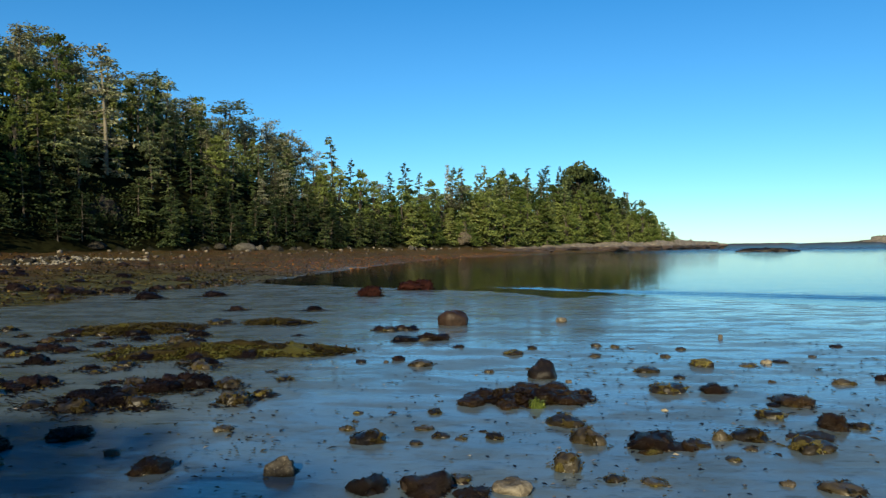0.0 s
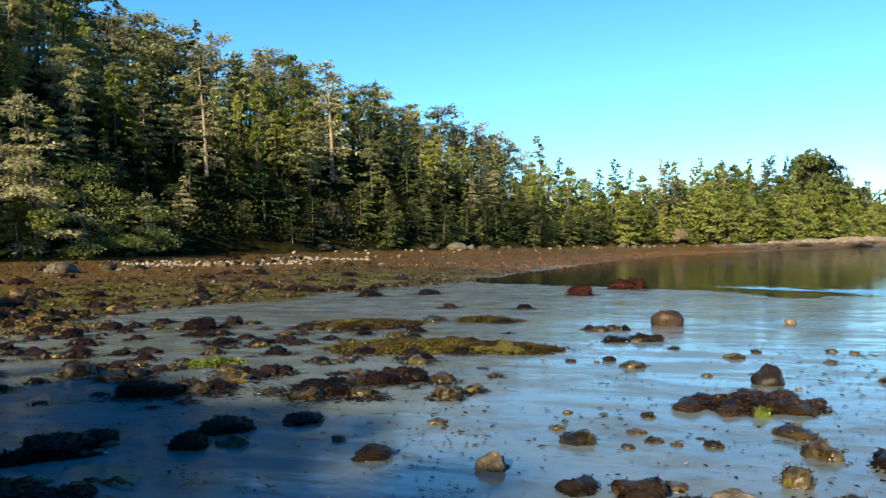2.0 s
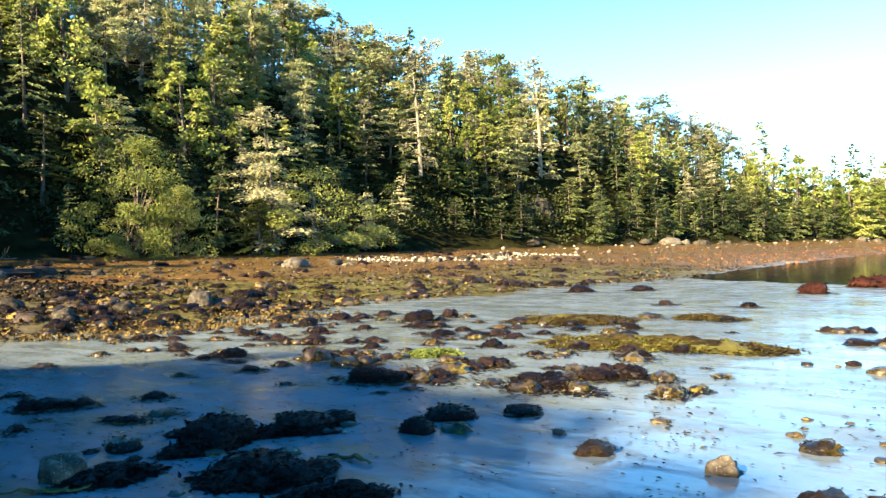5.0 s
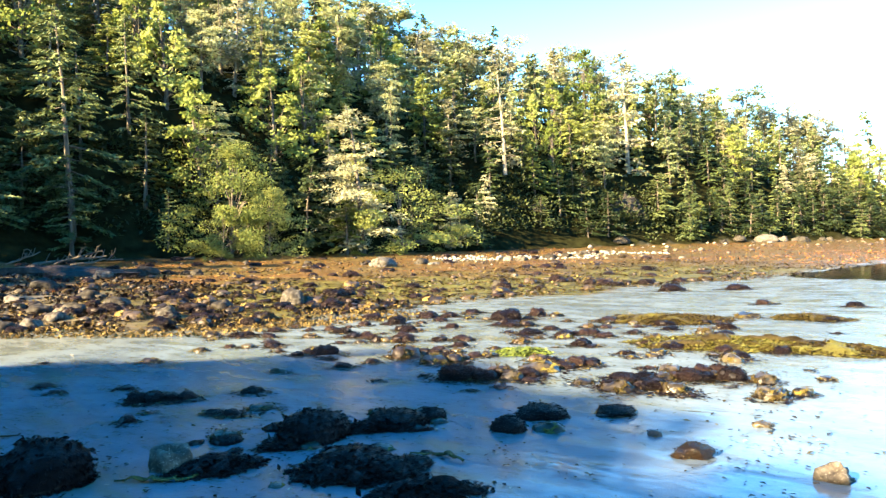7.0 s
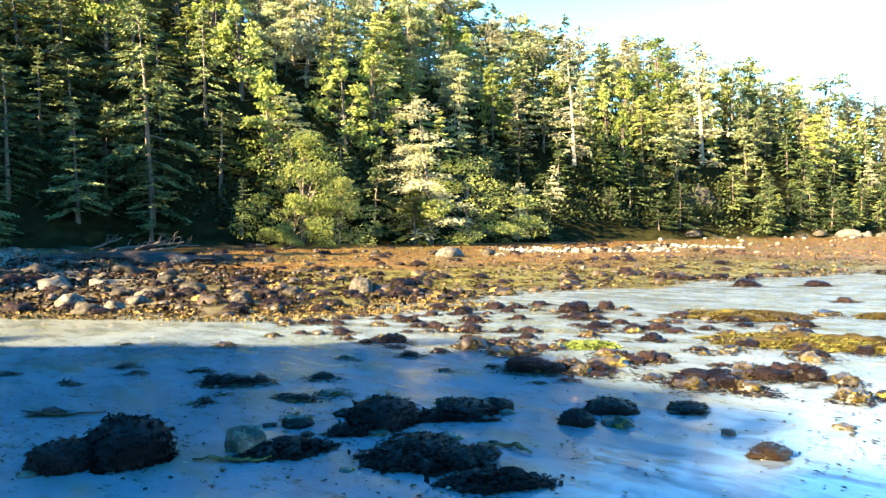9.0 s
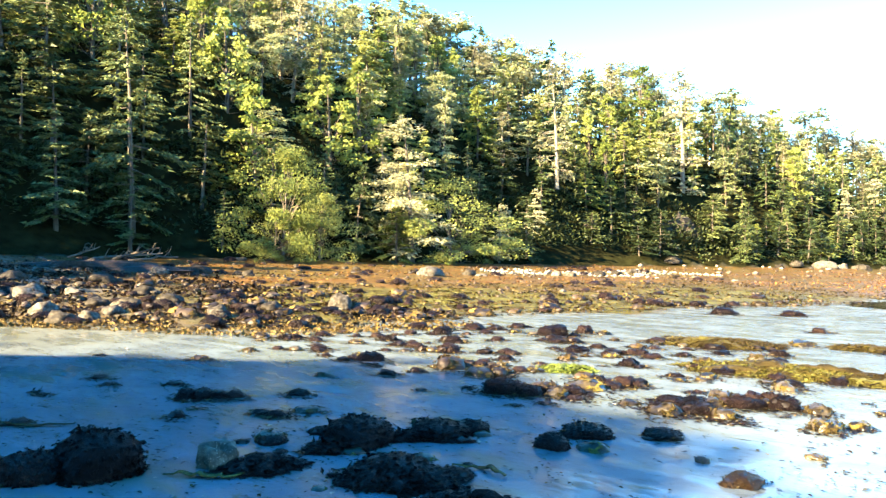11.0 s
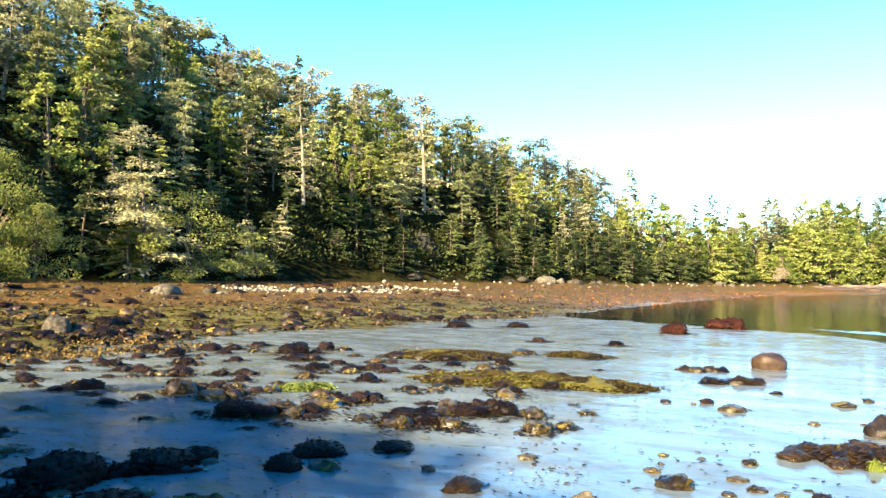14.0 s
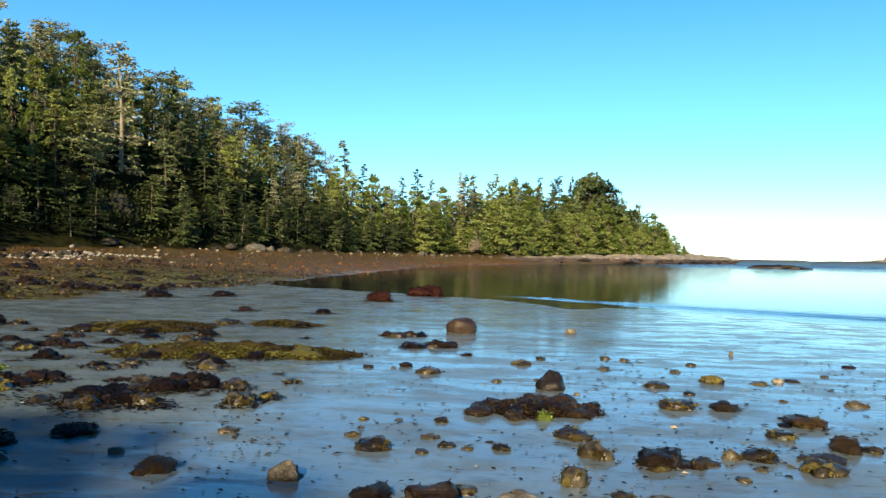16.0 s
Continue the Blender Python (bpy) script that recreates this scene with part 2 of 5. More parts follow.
    patch = m.smooth(m.noise(1.1, 7, 0.7, (0.7, 1.6, 1)), 0.42, 0.58, 0.3, 1.0)
    film_w = m.math("MAXIMUM", m.math("MULTIPLY", m.attr("film"), patch), m.math("MULTIPLY", streak, m.smooth(m.attr("weed"), 0.3, 0.0)))
    m.put(m.b.inputs["Coat Weight"], film_w)
    m.b.inputs["Coat IOR"].default_value = 1.33
    m.put(m.b.inputs["Coat Roughness"], m.smooth(m.noise(1.1, 5, 0.6, (1, 2.0, 1)), 0.35, 0.7, 0.05, 0.2))
    relief = m.math("ADD", m.math("MULTIPLY", fine, 0.3), m.math("MULTIPLY", m.noise(14, 4), 0.7))
    lumpy = m.math("MULTIPLY", m.math("ADD", m.noise(3.5, 5, 0.7), m.math("MULTIPLY", m.noise(11, 4, 0.7), 0.5)), m.math("MULTIPLY", m.attr("weed"), 9.0))
    m.bump(m.math("ADD", relief, lumpy), 0.5, 0.012)
    ripple = m.math("ADD", m.noise(5.0, 3, 0.5, (1.0, 2.4, 1)), m.math("MULTIPLY", m.noise(0.9, 2, 0.5, (1, 2.5, 1)), 1.5))
    m.bump(ripple, 0.07, 0.03, "Coat Normal")
    return m.m


GROUND = ground_material()


def water_material():
    """Clear shallow water: a Fresnel mirror over what lies below."""
    m = Mat("sea_water")
    wave = m.math("ADD", m.noise(2.6, 3, 0.5, (0.5, 2.2, 1)), m.math("MULTIPLY", m.noise(0.35, 3, 0.5, (0.35, 2.2, 1)), 4.0))
    chop = m.attr("chop")
    bump = m.n("ShaderNodeBump", Height=m.math("MULTIPLY", wave, chop), Strength=1.0, Distance=0.05).outputs[0]
    gloss = m.n("ShaderNodeBsdfGlossy", Roughness=m.smooth(chop, 0.3, 4.0, 0.03, 0.35), Normal=bump)
    clear = m.n("ShaderNodeBsdfTransparent", Color=(0.62, 0.72, 0.74, 1))
    fres = m.n("ShaderNodeFresnel", IOR=1.33, Normal=bump)
    mixer = m.n("ShaderNodeMixShader", Fac=fres.outputs[0])
    m.t.links.new(clear.outputs[0], mixer.inputs[1])
    m.t.links.new(gloss.outputs[0], mixer.inputs[2])
    m.t.links.new(mixer.outputs[0], m.t.nodes["Material Output"].inputs["Surface"])
    return m.m


WATER = water_material()

# ---- meshes ----


def mesh(name, verts, faces, material=None, smooth=False):
    me = bpy.data.meshes.new(name)
    me.from_pydata([tuple(v) for v in verts], [], [tuple(f) for f in faces])
    if material:
        me.materials.append(material)
    if smooth:
        me.polygons.foreach_set("use_smooth", [True] * len(me.polygons))
    me.update()
    return me


def part(name, me, parent, label=""):
    ob = new(name, me)
    ob.parent = parent
    return tagged(ob, label) if label else ob


def unit(v):
    return v / np.maximum(np.linalg.norm(v, axis=-1, keepdims=True), 1e-9)


class Shape:
    """Verts and faces gathered from many small pieces."""

    def __init__(self):
        self.v, self.f, self.n = [], [], 0

    def add(self, verts, faces):
        self.v.append(np.asarray(verts, float))
        self.f += [tuple(int(i) + self.n for i in f) for f in faces]
        self.n += len(verts)

    def kites(self, p, way, up, length, width, fold=0.25):
        """Small folded leaf blades from the points p along way."""
        p, way = np.asarray(p, float), unit(np.asarray(way, float))
        side = unit(np.cross(way, up))
        nor = np.cross(side, way)
        length, width = np.asarray(length)[:, None], np.asarray(width)[:, None]
        mid = p + way * length * 0.45
        vs = np.stack([p, mid + side * width, p + way * length - nor * length * 0.12, mid - side * width + nor * width * fold], 1)
        k = np.arange(len(p))[:, None] * 4 + self.n
        self.v.append(vs.reshape(-1, 3))
        self.f += [tuple(q) for q in np.concatenate([k + [0, 1, 2], k + [0, 2, 3]]).tolist()]
        self.n += 4 * len(p)

    def needles(self, p, way, up, length, width):
        """Narrow pointed sprays from the points p along way."""
        p, way = np.asarray(p, float), unit(np.asarray(way, float))
        side = unit(np.cross(way, up)) * np.asarray(width)[:, None]
        vs = np.stack([p - side, p + side, p + way * np.asarray(length)[:, None]], 1)
        k = np.arange(len(p))[:, None] * 3 + self.n
        self.v.append(vs.reshape(-1, 3))
        self.f += [tuple(q) for q in (k + [0, 1, 2]).tolist()]
        self.n += 3 * len(p)

    def tube(self, points, radii, sides=6):
        points = np.asarray(points, float)
        rings = []
        for i, (c, r) in enumerate(zip(points, radii)):
            d = unit(points[min(i + 1, len(points) - 1)] - points[max(i - 1, 0)])
            e = unit(np.cross(d, (0.31, 0.95, 0.05) if abs(d[2]) > 0.5 else (0, 0, 1)))
            g = np.cross(d, e)
            t = np.arange(sides) * 2 * np.pi / sides
            rings.append(c + r * (np.cos(t)[:, None] * e + np.sin(t)[:, None] * g))
        faces = [(i * sides + j, i * sides + (j + 1) % sides, (i + 1) * sides + (j + 1) % sides, (i + 1) * sides + j)
                 for i in range(len(points) - 1) for j in range(sides)]
        if sides > 3:
            faces.append(tuple(range(sides - 1, -1, -1)))
            faces.append(tuple((len(points) - 1) * sides + j for j in range(sides)))
        self.add(np.concatenate(rings), faces)

    def done(self, name, material, smooth=False):
        return mesh(name, np.concatenate(self.v), self.f, material, smooth)


# ---- lie of the land ----
# the foot of the forest and the lower edge of the stony shore, as x over y
# below y = 0 the land is out of view, drawn for the shade it casts
EDGE_Y = [-60, -14, -2, 17, 26, 37, 52, 69, 106, 129, 165, 208, 240, 262, 280]
EDGE_X = [-12, -32, -43, -47, -45, -44, -43, -40, -28, -18, 0, 29, 45, 58, 75]
SAND_Y = [-60, -12, 3, 7, 11, 16, 25, 33, 50, 78, 114, 150, 179, 240, 278, 300]
SAND_X = [-4, -20, -20.5, -15, -13.8, -15.5, -14, -12.7, -13, -13, -10, 5, 19, 50, 68, 80]
RIDGE_Y = [-60, -18, -2, 20, 45, 73, 91, 105, 118, 126, 132, 139, 150, 180, 196, 206, 219, 230, 240, 250, 262, 280]
RIDGE_Z = [6, 7, 16, 25.8, 22.2, 19.6, 18.5, 17.1, 13.6, 10.0, 5.5, 3.5, 5.5, 7, 9, 10.5, 8.5, 6.5, 4.5, 3, 2.2, 1.5]

# an unseen bluff added behind the beach, its top shaped to shade the near sand
SHADE_BLUFF_X = [-35, -30, -25, -21.5, -17.2, -14.9, -13.1, -10.6, -8.7, -7.1, -5.9, -5.2, -4.3, -2.1, 0.9, 4, 8]
SHADE_BLUFF_Z = [0, 4.5, 8.0, 10.4, 11.9, 13.3, 14.3, 14.5, 14.5, 14.1, 13.4, 12.6, 11.8, 10.6, 8.8, 5, 0]


def ease(v):
    v = np.clip(v, 0, 1)
    return v * v * (3 - 2 * v)


def land(x, y):
    """Height of the ground and the shares of its covers at arrays x, y."""
    x, y = np.asarray(x, float), np.asarray(y, float)
    fx, wx = np.interp(y, EDGE_Y, EDGE_X), np.interp(y, SAND_Y, SAND_X)
    q = 0.56 * x + 0.83 * y - 21.6
    z = np.where(q < 0, -0.004 * q, -0.02 * q).clip(-2.0, 0.25)
    u = (x - fx) / (wx - fx)
    up = ease((285 - y) / 12)
    shore = (np.maximum(z, 0.04 * np.clip((1 - u) * 8, 0, 1)) + 1.62 * np.clip(1 - u, 0, 1) ** 1.25)
    z = np.where(u < 1, np.where(y < 290, shore, z) * up + z * (1 - up), z)
    s = fx - x
    ridge = np.interp(y, RIDGE_Y, RIDGE_Z)
    hill = 0.5 * ease(s / 1.5) + (ridge - 2.1) * (0.5 * ease(s / 13) + 0.5 * ease((s - 3) / 26)) + 0.02 * np.clip(s - 30, 0, 200)
    z = np.where(s > 0, z + hill * up, z)
    back = ease((-6 - y) / 18)
    z = z + back * np.interp(x, SHADE_BLUFF_X, SHADE_BLUFF_Z)
    return z, u, s, q, back


def lumps(x, y, scale, seed):
    return np.array([noise.noise((px * scale, py * scale, seed)) for px, py in zip(np.ravel(x), np.ravel(y))]).reshape(np.shape(x))


def height(x, y):
    """The finished ground's height at one place."""
    return float(surface(np.array([x]), np.array([y]))[0])


def surface(x, y):
    z, u, s, q, back = land(x, y)
    on_shore = ease((1.04 - u) / 0.1) * ease((s + 60) / 10) * (s < 0)
    z = z + on_shore * (0.09 * lumps(x, y, 0.3, 1.0) + 0.035 * lumps(x, y, 1.1, 2.0))
    z = z + 0.012 * lumps(x, y, 0.45, 5.0) * (u >= 1) * (q < 6) + (s > 0) * 0.6 * lumps(x, y, 0.2, 3.0)
    return z


def polar(angles, radii, zfun):
    az, r = np.meshgrid(np.radians(angles), radii)
    x, y = -np.sin(az) * r, np.cos(az) * r
    z = zfun(x, y)
    n, k = len(angles), len(radii)
    i = np.arange(n - 1) + np.arange(k - 1)[:, None] * n
    faces = np.stack([i, i + 1, i + n + 1, i + n], -1).reshape(-1, 4)[:, ::-1]
    return x, y, z, np.stack([x, y, z], -1).reshape(-1, 3), faces.tolist()


angles = np.concatenate([np.arange(-180, -30, 5.0), np.arange(-30, 84, 0.5), np.arange(84, 181, 4.0)])
angles[-1] = 180.0
radii = np.concatenate([[0.05], 0.6 * 1.034 ** np.arange(0, 208), [800, 1500, 4600]])
gx, gy, gz, verts, faces = polar(angles, radii, surface)
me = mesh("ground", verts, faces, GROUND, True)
_, gu, gs, gq, gb = land(gx, gy)
wob = 0.06 * lumps(gx, gy, 0.25, 7.0) + 0.05 * lumps(gx, gy, 0.8, 8.0)
shore = ease((1.0 - gu + wob) / 0.05) * (gs < 0) * (gy < 285)
left = ease((13 - gy + 20 * wob) / 8)
covers = {
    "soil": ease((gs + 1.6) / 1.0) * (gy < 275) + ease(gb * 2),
    "gravel": shore * left * ease((gu - 0.04) / 0.1),
    "weed": shore * np.maximum(1 - left, 0.65 * ease((gu + wob * 3 - 0.62) / 0.1)),
    "algae": shore * (1 - left) * ease((gu + wob * 2 - 0.62) / 0.12) * ease((48 - gy) / 10),
    "dry": shore * np.maximum(ease((11 - gy + 16 * wob) / 3) * ease((0.4 - gu + wob) / 0.1), 0.8 * ease((gy - 146 + 60 * wob) / 12) * ease((235 - gy) / 20) * ease((0.42 - gu + 2 * wob) / 0.12)),
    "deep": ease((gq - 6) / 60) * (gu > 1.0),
    "wet": np.where(gu > 0.93, 0.55 + 0.45 * ease((15.5 + gx + 0.35 * gy + 16 * wob) / 6), 0.35) * (1 - ease(gb * 2)),
}
covers["film"] = np.where(gu > 0.93, (0.85 + 0.15 * ease((gx + 0.25 * gy + 3.0 + 8 * wob) / 6)) * (1 - ease((gq - 1) / 3)), 0.25) * (1 - ease(gb * 4)) * (1 - np.clip(covers["soil"], 0, 1))
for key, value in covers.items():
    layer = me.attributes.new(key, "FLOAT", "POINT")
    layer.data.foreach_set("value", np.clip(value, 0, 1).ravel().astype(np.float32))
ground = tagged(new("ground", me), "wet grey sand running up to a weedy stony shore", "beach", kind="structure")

# the sea, with one low wave running in
angles = np.concatenate([np.arange(-95, -30, 3.0), np.arange(-30, 34.1, 0.4)])
radii = np.concatenate([np.arange(11, 15, 0.8), np.arange(15, 34, 0.16), 34 * 1.06 ** np.arange(0, 83), [4500]])


def swell(x, y):
    q = 0.56 * x + 0.83 * y - 21.6 + 0.35 * np.sin(x * 0.35) - 0.012 * (x - 6) ** 2 * 0.3
    crest = np.exp(-((q - 2.2) / 0.16) ** 2) + 0.6 * np.exp(-((q - 3.1) / 0.2) ** 2)
    chop = np.sin(q * 8.5 + 0.6 * np.sin(x * 0.8)) * ease((q - 0.4) / 0.8) * ease((6.5 - q) / 3) * ease((x - 1) / 5)
    return 0.03 * crest * ease((x + 3) / 3) + 0.006 * chop


sx, sy, sz, verts, faces = polar(angles, radii, swell)
me = mesh("sea", verts, faces, WATER, True)
dist = np.hypot(sx, sy)
layer = me.attributes.new("chop", "FLOAT", "POINT")
layer.data.foreach_set("value", (0.06 + 0.1 * ease((dist - 40) / 60) + 3.6 * ease((dist - 120) / 120)).ravel().astype(np.float32))
sea = tagged(new("sea", me), "calm clear blue sea water lapping over the sand", "sea", kind="structure")

# ---- trees ----


def trunk_line(h, bend, rng, n=7):
    z = np.linspace(-0.4, h, n)
    k = z / h
    wx, wy = rng.normal(0, bend, 2)
    return np.stack([wx * k ** 2 + rng.normal(0, bend * 0.08, n), wy * k ** 2 + rng.normal(0, bend * 0.08, n), z], 1)


def along(line, k):
    """Places at the shares k of a line of points."""
    i = np.clip(k, 0, 1) * (len(line) - 1)
    return np.stack([np.interp(i, np.arange(len(line)), line[:, c]) for c in range(3)], -1)


def conifer_meshes(seed, h=12.0, crown_r=2.1, bare=0.2, branches=64, sprays=18, leaf=LEAF_DARK, bark=BARK, flat=0.0, taper=0.9, blade=0.55, fine=True):
    """A fir or cedar: tiers of drooping boughs with flat sprays. Gives trunk and crown meshes."""
    rng = np.random.default_rng(seed)
    wood, limbs, crown = Shape(), Shape(), Shape()
    line = trunk_line(h, 0.25, rng)
    r0 = 0.017 * h
    wood.tube(line, r0 * (1 - 0.93 * np.linspace(0, 1, len(line))), 7)
    gaps = rng.uniform(0, 6.28, 3)
    for i in range(branches):
        tier = (i // 5 + 0.5) * 5 / branches if fine else (i + rng.uniform(0, 1)) / branches
        k = bare + (0.985 - bare) * min(0.999, max(0.0, tier + rng.normal(0, 0.011))) ** 0.9
        t = (k - bare) / (1 - bare)
        prof = (1 - t) ** taper * (0.45 + 0.55 * min(1, t * 4 + 0.3)) + flat * (0.55 * (1 - t) ** 0.35 if t > 0.45 else -0.15)
        az = rng.uniform(0, 2 * np.pi)
        length = max(0.16, crown_r * prof * rng.uniform(0.45, 1.2) * (1 + 0.25 * np.sin(az + gaps[0]) + 0.15 * np.sin(9 * t + gaps[1])))
        base = along(line, np.array([(k * h + 0.4) / (h + 0.4)]))[0]
        rise = 0.35 * t - 0.12 + rng.normal(0, 0.12)
        d = np.array([np.cos(az), np.sin(az), rise])
        sag = -0.28 * length * (1 - t)
        tip = base + d * length + (0, 0, sag)
        mid = base + d * length * 0.5 + (0, 0, sag * 0.25)
        if i % 2 == 0:
            limbs.tube([base, mid, tip] if fine else [base, mid], ([0.02 * length + 0.008, 0.013 * length + 0.006, 0.005] if fine else [0.02 * length + 0.008, 0.008]), 3)
        n = max(5, int(sprays * (0.45 + 0.55 * length / crown_r)))
        f = rng.uniform(0.22, 1.0, n) ** 0.8
        p = np.where(f[:, None] < 0.5, base + (mid - base) * f[:, None] * 2, mid + (tip - mid) * (f[:, None] * 2 - 1))
        across = np.array([-np.sin(az), np.cos(az), 0.0])
        p = p + across * (rng.normal(0, 0.3, (n, 1)) * f[:, None] * (0.4 + 0.35 * length)) + rng.normal(0, 0.05, (n, 3))
        turn = rng.choice([-1, 1], n) * rng.uniform(0.25, 1.15, n)
        way = np.stack([np.cos(az + turn), np.sin(az + turn), rise * 0.5 - 0.42 + rng.normal(0, 0.28, n)], 1)
        up = np.array([0.45 * np.cos(az), 0.45 * np.sin(az), 1.0]) + rng.normal(0, 0.95, (n, 3))
        size = blade * rng.uniform(0.6, 1.3, n) * (0.6 + 0.4 * length / crown_r)
        crown.needles(p, way, up, size * 1.35, size * (0.34 if fine else 0.4))
    n = 14
    top = line[-1] - np.array([0, 0, 1]) * rng.uniform(0, 1.0, n)[:, None] * 0.09 * h
    way = np.stack([rng.normal(0, 0.45, n), rng.normal(0, 0.45, n), rng.uniform(0.4, 1, n)], 1)
    crown.kites(top, way, rng.normal(0, 1, (n, 3)), np.full(n, blade * 0.6), np.full(n, blade * 0.12))
    return wood.done("trunk", bark), crown.done("crown", leaf), limbs.done("branchwork", bark)


def padded_meshes(seed, h=12.0, crown_r=2.6, bare=0.15, boughs=30, each=95, leaf=LEAF_OLIVE, bark=BARK, taper=0.6, blade=0.21):
    """A cedar or shore spruce: separate flat pads of foliage on long boughs, with the stem showing between."""
    rng = np.random.default_rng(seed)
    wood, limbs, crown = Shape(), Shape(), Shape()
    line = trunk_line(h, 0.3, rng)
    wood.tube(line, 0.016 * h * (1 - 0.9 * np.linspace(0, 1, len(line))), 7)
    lean = rng.uniform(0, 6.28)
    for i in range(boughs):
        t = (i + rng.uniform(0.1, 0.9)) / boughs
        k = bare + (0.97 - bare) * min(1, max(0, t + rng.normal(0, 0.025)))
        az = i * 2.4 + rng.normal(0, 0.6)
        reach = max(0.3, crown_r * (1 - t) ** taper * (0.5 + 0.5 * min(1, 4 * t + 0.3)) * rng.uniform(0.3, 1.3) * (1 + 0.4 * np.cos(az - lean)) * (1 + 0.25 * np.sin(11 * t + lean)))
        base = along(line, np.array([k]))[0]
        d = np.array([np.cos(az), np.sin(az), rng.normal(0.02, 0.1) + 0.25 * t - 0.1])
        tip = base + d * reach - np.array([0, 0, 0.1 * reach * (1 - t)])
        mid = base + d * reach * 0.55
        limbs.tube([base, mid, tip], [0.018 * reach + 0.012, 0.012 * reach + 0.006, 0.006], 3)
        for c, share in ((tip, 1.0), (mid + (tip - mid) * 0.1, 0.8)) if reach > 0.9 else ((tip, 0.8),):
            rad = (0.3 * reach + 0.28) * rng.uniform(0.75, 1.25)
            n = int(each * share * (0.35 + 0.65 * min(1.3, rad)))
            q, a = np.sqrt(rng.uniform(0, 1, n)), rng.uniform(0, 6.28, n)
            q = q * (1 + 0.3 * np.sin(3 * a + i))
            ox, oy = np.cos(a) * q * rad, np.sin(a) * q * rad
            p = c + np.stack([ox, oy, (1 - q ** 2) * 0.3 * rad + rng.normal(0, 0.1, n)], 1)
            way = np.stack([np.cos(a) + d[0] * 0.5, np.sin(a) + d[1] * 0.5, rng.normal(-0.22, 0.4, n)], 1) + rng.normal(0, 0.35, (n, 3))
            up = np.array([0, 0, 1.0]) + rng.normal(0, 0.5, (n, 3))
            size = blade * rng.uniform(0.6, 1.35, n)
            crown.needles(p, way, up, size * 1.3, size * 0.36)
    n = 26
    top = line[-1] - np.array([0, 0, 1]) * rng.uniform(0, 1.0, n)[:, None] * 0.1 * h
    way = np.stack([rng.normal(0, 0.6, n), rng.normal(0, 0.6, n), rng.uniform(0.1, 0.8, n)], 1)
    crown.needles(top, way, rng.normal(0, 1, (n, 3)), np.full(n, blade * 1.5), np.full(n, blade * 0.3))
    return wood.done("trunk", bark), crown.done("crown", leaf), limbs.done("branchwork", bark)


def broadleaf_meshes(seed, h=6.0, crown_r=2.5, leaf=LEAF_BRIGHT, clumps=52, each=190, broad=0.68, loose=0.8, cone=0.0):
    """A leafy shore tree: leaning limbs and a crown of many uneven leaf clumps."""
    rng = np.random.default_rng(seed)
    wood, limbs, crown = Shape(), Shape(), Shape()
    line = trunk_line(h * 0.75, 0.3, rng, 5)
    wood.tube(line, 0.02 * h * (1 - 0.8 * np.linspace(0, 1, 5)), 7)
    for i in range(clumps):
        t = rng.uniform(0.02, 1.0) ** 1.2
        az = rng.uniform(0, 2 * np.pi)
        round_r = np.sqrt(max(0.05, 1 - (1.75 * t - 0.6) ** 2)) * (1 + 0.25 * np.sin(2 * az + seed))
        r = crown_r * (round_r * (1 - cone) + cone * (1.05 - t) ** 0.8) * rng.uniform(0.6, 1.08)
        c = np.array([np.cos(az) * r, np.sin(az) * r, t * h])
        b = along(line, np.array([t * 0.7]))[0]
        limbs.tube([b, (b + c) / 2 + (0, 0, 0.1 * h * rng.uniform(-0.5, 1)), c], [0.03, 0.02, 0.006], 3)
        size = rng.uniform(0.4, 0.95) * crown_r / 2.7 * (1 - 0.55 * cone * t)
        off = unit(rng.normal(0, 1, (each, 3))) * (rng.uniform(0.35, 1.0, (each, 1)) ** 0.6) * size * np.array([1.2, 1.2, 0.65])
        way = unit(off) * 0.7 + rng.normal(0, 0.5, (each, 3)) + (0, 0, -0.15)
        blade = rng.uniform(0.1, 0.2, each) * broad
        crown.kites(c + off, way, np.array([0, 0, 1.0]) + rng.normal(0, loose, (each, 3)), blade, blade * 0.36)
    return wood.done("trunk", BARK), crown.done("crown", leaf), limbs.done("branchwork", BARK)


